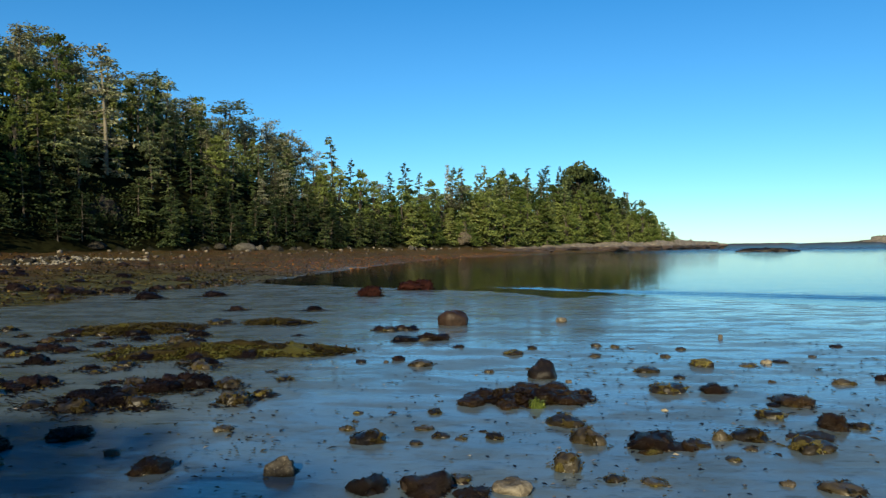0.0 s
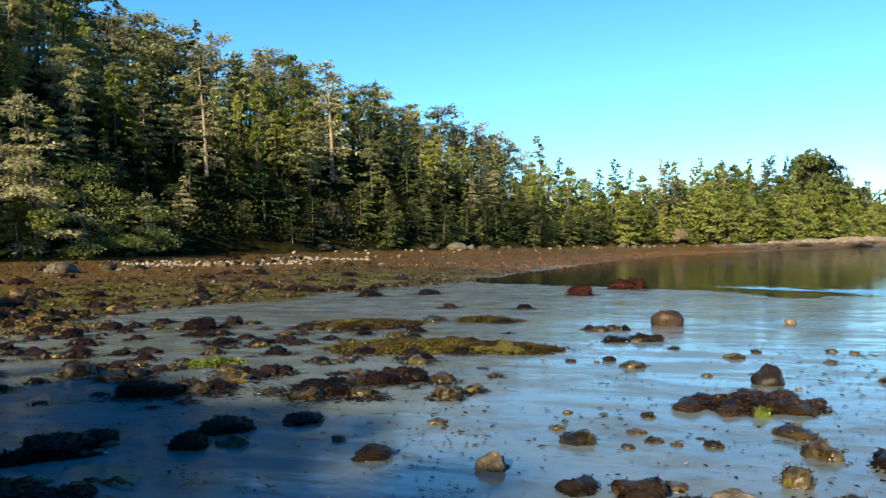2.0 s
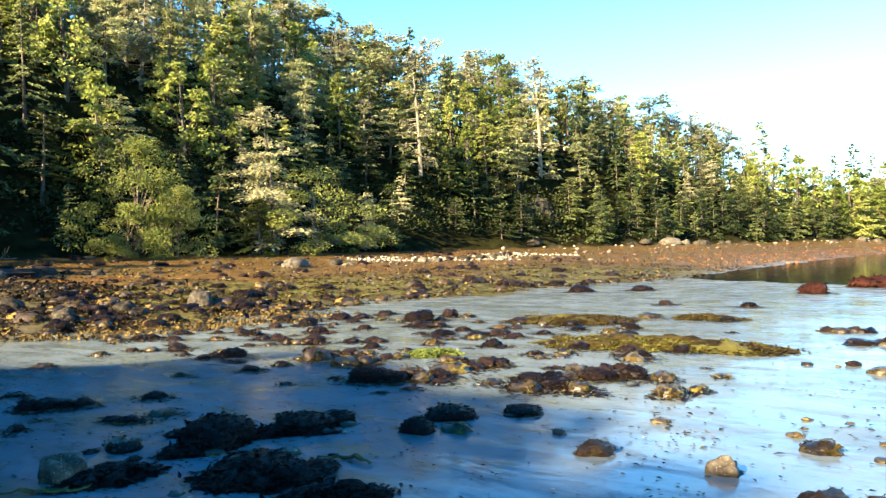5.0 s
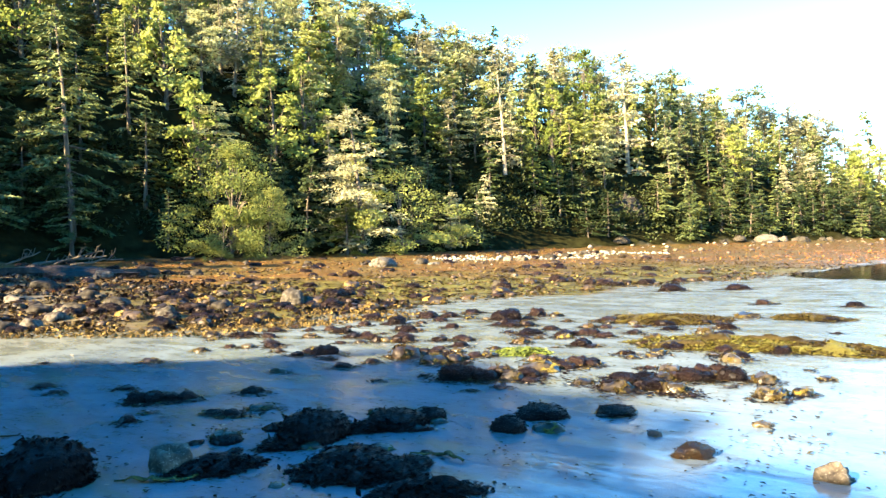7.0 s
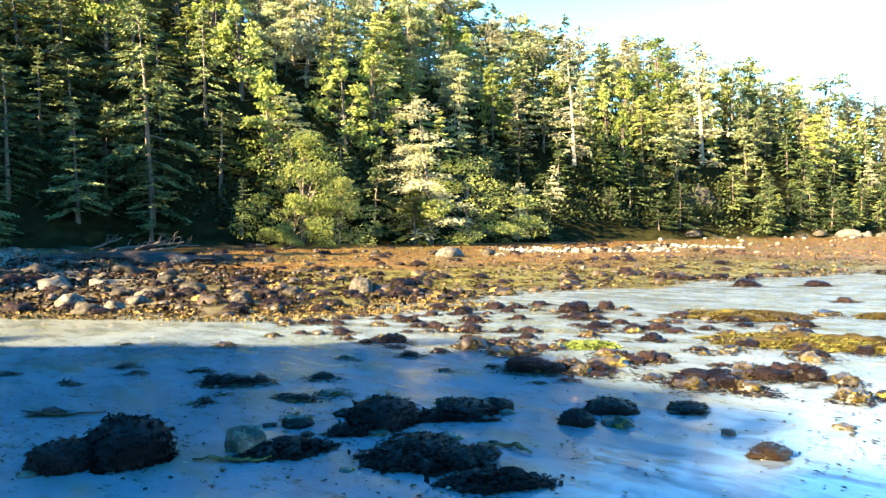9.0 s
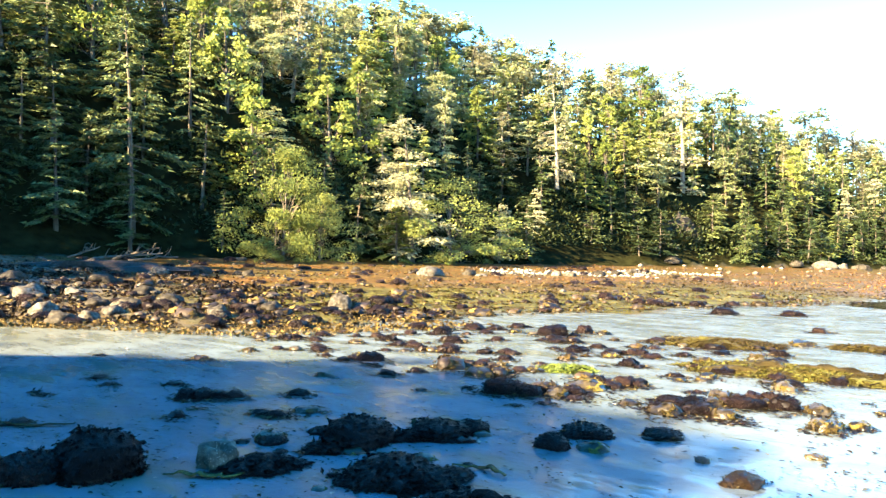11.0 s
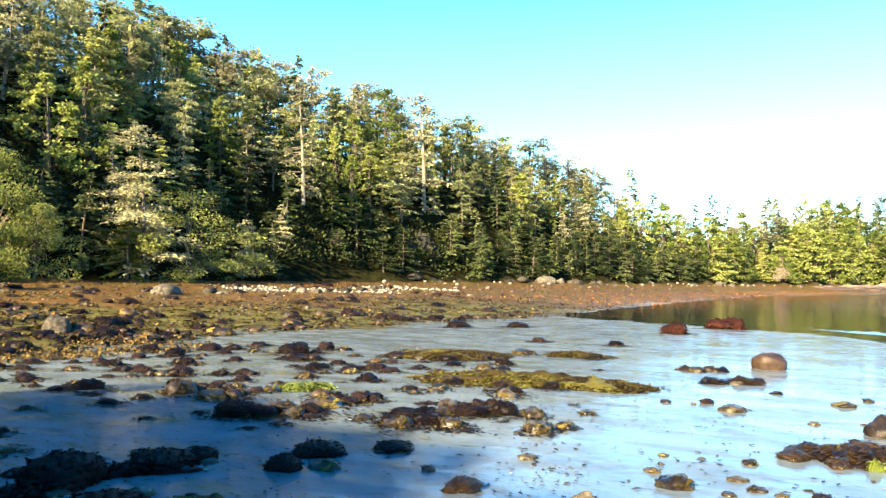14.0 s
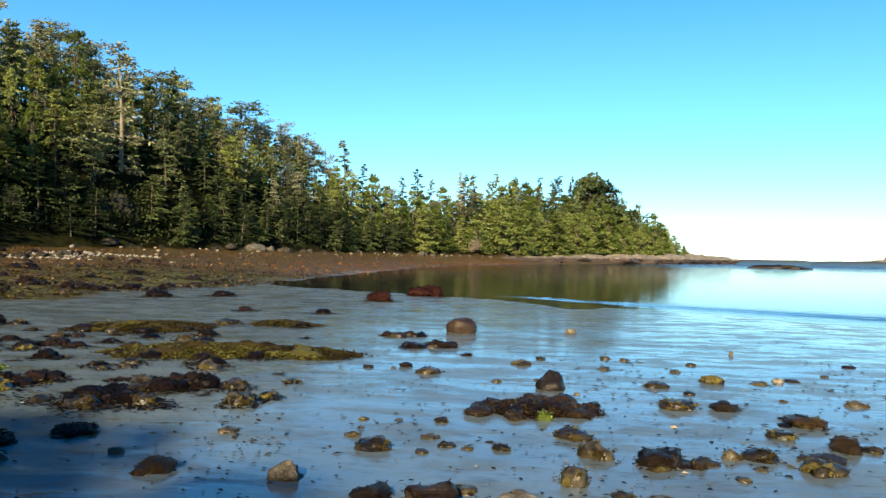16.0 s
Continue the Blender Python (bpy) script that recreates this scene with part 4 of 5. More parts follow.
ROCKS = {
    "brown": [rock_proto("weedy_rock", STONE_DARK, WEED_BROWN, 3 + i, "low rock covered in dark brown rockweed", G_ROCK, 480) for i in range(4)],
    "olive": [rock_proto("olive_rock", STONE_OLIVE, WEED_OLIVE, 13 + i, "wet olive rock with patches of rockweed", G_ROCK, 260, cover=0.42) for i in range(4)],
    "gold": [rock_proto("weedy_boulder", STONE_DARK, WEED_GOLD, 23 + i, "rock hung with golden brown rockweed", G_ROCK, 420, cover=0.45) for i in range(3)],
    "pale": [rock_proto("pale_rock", STONE_PALE, None, 33 + i, "bare pale granite rock on the sand", G_ROCK, rough=0.34) for i in range(4)],
    "grey": [rock_proto("grey_boulder", STONE_GREY, None, 38 + i, "weathered grey boulder on the stony shore", G_ROCK) for i in range(3)],
    "dark": [rock_proto("dark_boulder", STONE_DARK, None, 43 + i, "bare dark brown boulder on the wet sand", G_ROCK, 0, 0.15) for i in range(2)],
    "red": [rock_proto("red_boulder", STONE_RED, WEED_RED, 53 + i, "boulder coated in dark red seaweed", G_ROCK, 900, rough=0.32) for i in range(2)],
    "block": [rock_proto("red_boulder", stone_material("stone_russet", (0.0035, 0.002, 0.0014), (0.0095, 0.0055, 0.0038), (0.027, 0.0165, 0.011), 0.5, 0.15), None, 45, "blocky russet boulder standing on the sand", G_ROCK, 0, 0.18)],
    "moss": [rock_proto("mossy_rock", STONE_DARK, WEED_OLIVE, 63 + i, "dark rock with a green algae cap", G_ROCK, 360, cover=0.7) for i in range(2)],
}


ROCKS["brown_near"] = [rock_proto("weedy_rock", STONE_DARK, WEED_BROWN, 203 + i, "rounded rock hung with shaggy dark brown rockweed", G_ROCK, 2000, rough=0.12, shag=0.35) for i in range(4)]
ROCKS["brown_wet"] = [rock_proto("weedy_rock", STONE_DARK, WEED_WET, 303 + i, "wet lumpy rock with glistening brown and olive weed", G_ROCK, 800, rough=0.3, shag=0.6) for i in range(5)]
ROCKS["brown_small"] = [rock_proto("weedy_cobble", STONE_DARK, WEED_BROWN, 103 + i, "small rock covered in dark brown rockweed", G_ROCK, 170, level=2) for i in range(4)]
ROCKS["olive_small"] = [rock_proto("olive_rock", STONE_OLIVE, WEED_OLIVE, 113 + i, "small wet olive rock with some rockweed", G_ROCK, 90, cover=0.42, level=2) for i in range(4)]


LAID = []


def lay_rock(kind, x, y, w, h, rng, deep=0.85):
    away = math.hypot(x, y)
    if kind == "brown" and w > 0.5 and 6.5 < away < 16 and x < -2 and deep == 0.85:
        # a broad mound is a huddle of smaller ones
        n = 4 if w < 0.7 else 6
        for i in range(n):
            k = ((i + 0.5) / n - 0.5) * w * 1.15
            q = rng.uniform(-0.22, 0.22) * w
            g = w * rng.uniform(0.34, 0.55)
            lay_rock("brown" if rng.uniform(0, 1) < 0.75 else "olive", x + (k * y + q * x) / away, y + (q * y - k * x) / away, g, min(h, g * rng.uniform(0.42, 0.6)), rng, 0.9)
        return None
    LAID.append((kind, x, y, w))
    if kind in ("brown", "olive") and (w < (0.27 if x < -3 else 0.16) or w < 0.022 * math.hypot(x, y)):
        kind += "_small"
    elif kind == "brown" and x > -3 and math.hypot(x, y) < 16:
        kind = "brown_wet"
    elif kind == "brown" and w >= 0.28 and math.hypot(x, y) < 9:
        kind = "brown_near"
    i = int(rng.integers(0, len(ROCKS[kind])))
    ob = ROCKS[kind][i]
    away = 0.36 * w / math.hypot(x, y)
    x, y = x * (1 + away), y * (1 + away)
    z = height(x, y) - 0.01
    tall = 0.46 if kind in ("dark", "pale", "grey", "block") else 0.55
    m = Matrix.LocRotScale((x, y, z), Euler((0, 0, rng.uniform(0, 6.28))), (w * 0.95, w * deep, max(h, 0.24 * w) / tall * (0.92 if kind == "red" else 0.82)))
    if kind.startswith("brown") and w > 0.4 and deep == 0.85:
        for i in range(2):
            t, k = rng.uniform(0, 6.28), w * rng.uniform(0.3, 0.55)
            lay_rock("brown" if i else "olive", x + math.cos(t) * w * 0.62, y + math.sin(t) * w * 0.55, k, k * 0.3, rng, 0.8)
    return copy_thing(ob, m)


rng = np.random.default_rng(9)
for row in [(0.21, 8.87, 0.43, 0.28)]:
    lay_rock("dark", *row, rng)
for row in [(-1.18, 5.82, 0.35, 0.14), (0.3, 5.2, 0.24, 0.19), (0.35, 6.48, 0.43, 0.14), (0.49, 5.91, 0.35, 0.18), (1.52, 6.09, 0.19, 0.12), (1.74, 6.07, 0.33, 0.14), (2.07, 5.78, 0.39, 0.16), (2.75, 6.61, 0.19, 0.08)]:
    lay_rock("olive", *row, rng)
for row in [(-1.59, 4.94, 0.32, 0.16), (-0.07, 4.69, 0.31, 0.09)]:
    lay_rock("pale", *row, rng)
for row in [(-2.52, 4.94, 0.33, 0.14), (-0.95, 4.62, 0.33, 0.16), (-0.3, 4.52, 0.32, 0.1), (0.97, 5.75, 0.48, 0.16), (1.22, 5.77, 0.17, 0.1), (2.2, 6.14, 0.36, 0.09), (2.53, 6.55, 0.31, 0.18)]:
    lay_rock("brown", *row, rng)
for row in [(-0.58, 4.59, 0.41, 0.18)]:
    lay_rock("brown", *row, rng)
for row in [(1.94, 8.05, 0.32, 0.15), (2.52, 7.45, 0.45, 0.17), (4.58, 11.8, 0.21, 0.06), (3.97, 8.98, 0.18, 0.1), (-1.71, 10.24, 0.22, 0.1)]:
    lay_rock("brown", *row, rng)
for row in [(2.14, 6.94, 0.32, 0.1), (1.45, 7.99, 0.48, 0.14), (1.46, 9.32, 0.34, 0.11), (1.93, 10.7, 0.2, 0.07), (2.81, 9.95, 0.28, 0.07), (3.31, 10.3, 0.24, 0.06), (3.43, 8.67, 0.31, 0.1), (1.92, 4.86, 0.31, 0.09), (0.58, 4.98, 0.2, 0.07), (0.83, 4.93, 0.22, 0.05), (-0.81, 6.94, 0.18, 0.08), (-1.33, 9.71, 0.36, 0.13)]:
    lay_rock("olive", *row, rng)
for row in [(2.21, 9.87, 0.34, 0.14), (-0.15, 10.85, 0.32, 0.11)]:
    lay_rock("moss", *row, rng)
for row in [(-1.44, 14.96, 0.69, 0.38)]:
    lay_rock("block", *row, rng, 0.8)
for row in [(-4.07, 28.07, 1.4, 0.51), (-5.07, 24.42, 0.93, 0.45)]:
    lay_rock("red", *row, rng)
for row in [(-2.43, 14.11, 0.69, 0.14), (-1.47, 12.4, 0.56, 0.2), (-1.96, 12.23, 0.55, 0.12), (-1, 11.56, 0.26, 0.08), (-5.34, 18.73, 0.44, 0.17), (-3.92, 7.93, 0.73, 0.28), (-3.8, 7.11, 0.36, 0.13), (-4.16, 6.97, 0.54, 0.16), (-5.6, 7.96, 0.58, 0.19), (-3.66, 5.82, 0.41, 0.12)]:
    lay_rock("brown", *row, rng)
for row in [(0.73, 15.65, 0.28, 0.13)]:
    lay_rock("pale", *row, rng)
for row in [(-2.85, 7.25, 0.38, 0.16), (-2.7, 7.65, 0.24, 0.11), (-2.78, 8.64, 0.24, 0.07), (-0.83, 6.31, 0.19, 0.06), (-0.22, 6.04, 0.18, 0.08)]:
    lay_rock("olive", *row, rng)
for row in [(-5.43, 1.67, 0.7, 0.42), (-5.6, 1.29, 0.51, 0.26), (-5.02, 3.52, 0.69, 0.33), (-4.06, 3.15, 0.73, 0.22), (-4.86, 4.28, 0.63, 0.19), (-4.86, 4.69, 0.3, 0.15), (-4.03, 4.77, 0.3, 0.17), (-4.11, 5.29, 0.5, 0.17), (-7.11, 2.92, 0.2, 0.1), (-6.57, 3.69, 0.22, 0.1), (-7.64, 1.69, 0.23, 0.09), (-9.31, 6.86, 0.48, 0.2), (-9.6, 6.56, 0.22, 0.1), (-9.39, 3.07, 0.18, 0.07), (-7.8, 3.59, 0.59, 0.23)]:
    lay_rock("brown", *row, rng)
for row in [(-5.16, 2.4, 0.38, 0.23)]:
    lay_rock("pale", *row, rng)
for row in [(-5.66, 3.11, 0.34, 0.13), (-3.76, 4.95, 0.33, 0.12), (-6.5, 4, 0.34, 0.07), (-3.63, 5.83, 0.31, 0.09), (-3.05, 5.38, 0.15, 0.08), (-8.47, 5.49, 0.26, 0.08)]:
    lay_rock("olive", *row, rng)
for row in [(-4.93, 4.67, 0.31, 0.15), (-4.20, 4.93, 0.22, 0.08), (-5.59, 3.08, 0.29, 0.10)]:
    lay_rock("brown", *row, rng)
for row in [(-10.99, 4.93, 0.31, 0.1)]:
    lay_rock("gold", *row, rng)
for row in [(-13.29, 11.2, 0.52, 0.21), (-11.96, 10.75, 0.5, 0.25), (-12.46, 12.24, 0.52, 0.21), (-12.21, 12.66, 0.37, 0.16), (-12.35, 13.59, 0.41, 0.16), (-10.31, 12.42, 0.75, 0.34), (-10.51, 13.76, 0.41, 0.26), (-11.77, 9.11, 0.36, 0.14), (-9.66, 8.55, 0.58, 0.23), (-10.4, 10.79, 0.34, 0.13), (-7.96, 7.98, 0.59, 0.22), (-7.23, 7.81, 0.65, 0.29), (-8.33, 10.63, 0.45, 0.16), (-7.55, 11.04, 0.55, 0.2), (-8.43, 11.43, 0.32, 0.12), (-5.83, 6.66, 0.86, 0.3), (-5.65, 7.97, 0.59, 0.23), (-6.8, 11.58, 0.3, 0.11), (-4.09, 8.24, 0.62, 0.28)]:
    lay_rock("brown", *row, rng)
for row in [(-7.96, 7.3, 0.57, 0.26)]:
    lay_rock("gold", *row, rng)
for row in [(-5.59, 7.31, 0.62, 0.19), (-7.21, 7.12, 0.45, 0.18)]:
    lay_rock("olive", *row, rng)
for row in [(-4.06, 7.13, 0.49, 0.17), (-12.05, 23.09, 0.97, 0.35), (-10.58, 24.71, 0.8, 0.26), (-7.38, 18.73, 0.45, 0.18)]:
    lay_rock("brown", *row, rng)
for row in [(-3.76, 7.07, 0.33, 0.16), (-4.21, 6.77, 0.42, 0.18), (-4.12, 9.33, 0.38, 0.17), (-6.29, 15.12, 0.61, 0.18), (-3.25, 8.11, 0.33, 0.16), (-2.85, 7.27, 0.41, 0.16), (-2.69, 7.61, 0.27, 0.12)]:
    lay_rock("olive", *row, rng)
for row in [(-24.48, 5.82, 1.13, 0.47), (-23.93, 8.96, 0.95, 0.38), (-20.9, 8.53, 1.01, 0.4), (-33.98, 15.25, 1.67, 0.56), (-28.44, 9.15, 1.34, 0.49), (-30.36, 6.68, 1.39, 0.42), (-32.56, 17.11, 0.82, 0.38), (-24.54, 7.07, 0.76, 0.31), (-31.3, 27.33, 1.86, 0.68), (-31.86, 30.91, 1, 0.46)]:
    lay_rock("grey", *row, rng)
for row in [(-18.22, 4.94, 0.85, 0.37), (-20.73, 5.24, 0.88, 0.4), (-18.54, 12.62, 0.87, 0.64), (-32.46, 12.79, 1.04, 0.47)]:
    lay_rock("grey", *row, rng)
for row in [(-19.89, 9.73, 0.74, 0.33), (-33.28, 27.77, 0.97, 0.45), (-17.34, 10.04, 0.6, 0.27), (-15.94, 8.49, 0.47, 0.27)]:
    lay_rock("gold", *row, rng)
for row in [(-45.8, 60.85, 2.28, 1.25), (-40.6, 67.8, 2.36, 0.83), (-34.87, 83.33, 2.03, 0.81), (-33.02, 86.16, 3.04, 1.1), (-34.66, 78.7, 1.29, 0.58)]:
    lay_rock("grey", *row, rng)
for row in [(-31.53, 38.55, 0.8, 0.4), (-30.58, 38.8, 0.9, 0.42), (-31.33, 42.87, 1.1, 0.5), (-32.22, 46.14, 1.0, 0.4), (-33.2, 49.75, 1.1, 0.44)]:
    lay_rock("grey", *row, rng)


def scatter_rocks():
    """Smaller rocks between the large ones."""
    rng = np.random.default_rng(17)
    for i in range(135):
        x, y = rng.uniform(-14, -4), rng.uniform(6.5, 14.5)
        w = rng.uniform(0.12, 0.42)
        lay_rock(pick(rng, {"brown": 5, "gold": 1.5, "olive": 2}), x, y, w, w * rng.uniform(0.3, 0.5), rng)
    for i in range(45):
        r, az = rng.uniform(4.5, 12), radians(rng.uniform(-26, 30))
        w = rng.uniform(0.06, 0.2)
        lay_rock(pick(rng, {"brown": 2, "olive": 4, "pale": 0.6}), -math.sin(az) * r, math.cos(az) * r, w, w * 0.4, rng)
    for i in range(34):
        r, az = rng.uniform(5, 13), radians(rng.uniform(38, 80))
        w = rng.uniform(0.1, 0.3)
        lay_rock(pick(rng, {"brown": 4, "olive": 2}), -math.sin(az) * r, math.cos(az) * r, w, w * 0.35, rng)
    for i in range(80):
        y = rng.uniform(-3, 30)
        x = float(np.interp(y, SAND_Y, SAND_X)) - abs(rng.normal(0, 5)) - 0.3
        w = rng.uniform(0.25, 0.8)
        lay_rock(pick(rng, {"gold": 3, "grey": 0.7 if y < 10 else 0.2, "brown": 6, "pale": 0.2 if y < 10 else 0.05}), x, y, w, w * rng.uniform(0.35, 0.55), rng)


scatter_rocks()
rng = np.random.default_rng(29)
for i in range(140):
    y = rng.uniform(1, 17) if i < 90 else rng.uniform(14, 40)
    x = float(np.interp(y, SAND_Y, SAND_X)) - rng.uniform(0.3, 14)
    w = rng.uniform(0.35, 0.85)
    lay_rock(pick(rng, {"brown": 6, "gold": 4, "grey": 0.6 if i < 90 else 0.2}), x, y, w, w * rng.uniform(0.3, 0.45), rng, 0.8)

for i in range(70):
    y = rng.uniform(8, 52)
    a, b = float(np.interp(y, EDGE_Y, EDGE_X)), float(np.interp(y, SAND_Y, SAND_X))
    w = rng.uniform(0.4, 1.0)
    lay_rock(pick(rng, {"brown": 6, "gold": 3, "grey": 1}), a + (b - a) * rng.uniform(0.04, 0.6), y, w, w * rng.uniform(0.25, 0.42), rng, 0.8)


for i in range(26):
    y = rng.uniform(84, 100) if i < 16 else rng.uniform(108, 128)
    w = 0.5 + 1.2 * rng.uniform(0, 1) ** 2
    lay_rock("grey", float(np.interp(y, EDGE_Y, EDGE_X)) + rng.uniform(0.6, 4.0), y, w, w * rng.uniform(0.45, 0.65), rng, 0.8)


def weed_bed(x, y, length, wide, tall, material, seed, label, turn=0.0):
    """A low mound of sand held by a thick mat of seaweed."""
    rng = np.random.default_rng(seed)
    root = tagged(new("seaweed_bed"), label, "seaweed", "seaweed beds on the sand")
    root.matrix_basis = pose(x, y, height(x, y), 0, 0, turn)
    n, k = 64, 14
    vs, fs = [(0, 0, tall)], []
    for j in range(1, k + 1):
        for i in range(n):
            t = i * 2 * math.pi / n
            wob = 1 + 0.5 * noise.noise((math.cos(t) * 1.6, math.sin(t) * 1.6, seed)) + 0.3 * noise.noise((math.cos(t) * 5, math.sin(t) * 5, seed))
            r = j / k
            a, b = r * math.cos(t), r * math.sin(t)
            z = tall * (1 - r ** 2) * (0.85 + 0.6 * noise.noise((a * 4, b * 2.5, seed)) + 0.35 * noise.noise((a * length * 5, b * wide * 5, seed))) - 0.03 * (j == k)
            vs.append((math.cos(t) * r * wob * length / 2, math.sin(t) * r * wob * wide / 2, z))
    for i in range(n):
        fs.append((0, 1 + i, 1 + (i + 1) % n))
        for j in range(k - 1):
            a, b = 1 + j * n + i, 1 + j * n + (i + 1) % n
            fs.append((a, a + n, b + n, b))
    part("mound", mesh("mound", vs, fs, material, True), root)
    sh = Shape()
    m = int(2600 * length * wide)
    r, t = np.sqrt(rng.uniform(0, 1.08, m)), rng.uniform(0, 6.28, m)
    reach = np.array([1 + 0.5 * noise.noise((math.cos(v) * 1.6, math.sin(v) * 1.6, seed)) + 0.3 * noise.noise((math.cos(v) * 5, math.sin(v) * 5, seed)) for v in t])
    p = np.stack([np.cos(t) * r * reach * length / 2, np.sin(t) * r * reach * wide / 2, tall * (1 - r ** 2).clip(0) * 0.8 + 0.008], 1)
    way = np.stack([rng.normal(0.3, 1, m), rng.normal(0, 1, m), rng.normal(0.05, 0.2, m)], 1)
    size = rng.uniform(0.03, 0.07, m)
    sh.kites(p, way, np.array([0, 0, 1.0]) + rng.normal(0, 0.3, (m, 3)), size, size * 0.3)
    tagged(part("fronds", sh.done("fronds", material), root), kind="stuff")
    return root


weed_bed(-7.4, 13.9, 2.6, 1.5, 0.16, WEED_FLAT, 1, "low bed of olive brown weed on wet sand", 20)
weed_bed(-4.8, 10.8, 2.9, 1.2, 0.17, WEED_FLAT, 2, "long low bed of green and brown weed", 10)
weed_bed(-3.5, 11.0, 2.0, 0.8, 0.13, WEED_FLAT, 3, "long low bed of green and brown weed", 5)
weed_bed(-5.3, 15.5, 1.4, 1.0, 0.1, WEED_FLAT, 4, "low bed of olive brown weed on wet sand")
for row in [(-8.3, 13.2, 0.5, 0.16), (-7.0, 13.0, 0.45, 0.15), (-6.5, 13.6, 0.35, 0.13), (-5.3, 10.1, 0.4, 0.15), (-4.6, 10.2, 0.3, 0.14), (-3.9, 10.4, 0.34, 0.14),
            (-5.9, 10.4, 0.3, 0.1), (-4.7, 15.1, 0.35, 0.12), (-0.5, 7.3, 0.35, 0.14), (0.45, 7.4, 0.3, 0.12), (-0.15, 7.2, 0.28, 0.12), (0.6, 7.9, 0.26, 0.1)]:
    lay_rock("brown", *row, rng)
weed_bed(0.05, 7.7, 1.2, 0.75, 0.1, WEED_WET, 5, "glistening brown rockweed mat round a dark boulder")
for row in [(-0.42, 7.75, 0.36, 0.12), (-0.12, 7.55, 0.4, 0.15), (0.2, 7.5, 0.36, 0.16), (0.42, 7.75, 0.3, 0.11), (0.02, 7.95, 0.34, 0.15), (0.3, 8.05, 0.42, 0.14)]:
    lay_rock("brown", *row, rng)
weed_bed(0.12, 7.28, 0.16, 0.1, 0.1, WEED_GREEN, 8, "small patch of bright green sea lettuce")
weed_bed(-6.9, 8.6, 0.9, 0.6, 0.09, WEED_GREEN, 6, "patch of bright green sea lettuce", 30)
weed_bed(-4.1, 3.2, 0.9, 0.5, 0.12, WEED_BROWN, 7, "clump of dark trailing seaweed on sand", 40)

# trailing weed between the dark rocks
for i, (x, y, w) in enumerate([(-4.98, 4.20, 0.73), (-4.22, 3.24, 0.80), (-5.14, 3.35, 0.60), (-5.02, 2.67, 0.72), (-3.43, 3.20, 0.67)]):
    weed_bed(x, y, w, w * 0.5, 0.09, WEED_BROWN, 20 + i, "low mat of dark brown trailing weed", math.degrees(math.atan2(y, x)) - 90)


def shore_scatter():
    """Rockweed, algae and cobbles over the stony shore; bits of weed and shell on the sand."""
    rng = np.random.default_rng(44)

    def spots(n, y0, y1, u0, u1, power=1.0):
        y = y0 + (y1 - y0) * rng.uniform(0, 1, n) ** power
        u = rng.uniform(u0, u1, n)
        fx, wx = np.interp(y, EDGE_Y, EDGE_X), np.interp(y, SAND_Y, SAND_X)
        x = fx + (wx - fx) * u
        keep = lumps(x, y, 0.6, 9.0) + rng.normal(0, 0.25, n) > -0.15
        return x[keep], y[keep]

    def fronds(name, x, y, lo, hi, material, label, lift=0.16, slim=0.38):
        n = len(x)
        size = rng.uniform(lo, hi, n)
        p = np.stack([x, y, surface(x, y) + 0.01], 1)
        way = np.stack([rng.normal(0, 1, n), rng.normal(0, 1, n), rng.uniform(0, lift * 2, n)], 1)
        sh = Shape()
        sh.kites(p, way, np.array([0, 0, 1.0]) + rng.normal(0, lift * 2, (n, 3)), size, size * slim)
        tagged(new(name, sh.done(name, material)), label, "seaweed", kind="stuff")

    x, y = spots(22000, 4, 120, 0.12, 0.99, 1.8)
    fronds("rockweed", x, y, 0.05, 0.15, WEED_GOLD, "golden brown rockweed over the stony shore")
    x, y = spots(5000, 8, 90, 0.02, 0.6, 1.5)
    fronds("rusty_rockweed", x, y, 0.05, 0.16, WEED_RUST, "rust-coloured rockweed on the upper shore")
    x, y = spots(6000, 50, 140, 0.62, 1.0)
    fronds("red_rockweed", x, y, 0.07, 0.2, WEED_RUST, "reddish rockweed along the edge of the water")
    x, y = spots(15000, 0, 110, 0.05, 1.0, 1.8)
    fronds("dark_rockweed", x, y, 0.06, 0.18, WEED_BROWN, "dark brown rockweed over the stony shore")
    x, y = spots(24000, -4, 14, 0.35, 1.03)
    fronds("wrack", x, y, 0.04, 0.12, WEED_GOLD, "golden wrack along the foot of the stones")
    # dark weed that also stands in for the shadow bands over the stones
    x, y = spots(13000, -4, 15, 0.3, 0.98)
    fronds("dark_wrack", x, y, 0.08, 0.24, WEED_BROWN, "dark wrack over the stones of the shore, also standing in for shadow bands", 0.3, 0.34)
    x, y = spots(8000, -3, 13, 0.93, 1.04)
    fronds("wrack_fringe", x, y, 0.04, 0.12, WEED_GOLD, "heaped golden wrack along the edge of the sand", 0.45, 0.3)
    x, y = spots(9000, 12, 50, 0.58, 1.0, 1.3)
    fronds("shore_algae", x, y, 0.08, 0.24, WEED_FLAT, "olive green algae over the wet flat", 0.12)
    x, y = spots(2600, 2, 85, 0.1, 1.0, 1.5)
    fronds("barnacle_shells", x, y, 0.04, 0.12, STONE_BLEACHED, "small pale flecks strewn over the weed", 0.1, 0.45)
    # mats of weed that trail out round the rocks
    spread = {"brown": (180, 1.0), "gold": (180, 0.9), "olive": (90, 0.85), "moss": (120, 0.85), "red": (120, 0.8)}
    mats = []
    for kind, rx, ry, rw in LAID:
        kind = kind.split("_")[0]
        if kind not in spread or rx < -24 or rx > -2.5 or math.hypot(rx, ry) < 7.5:
            continue
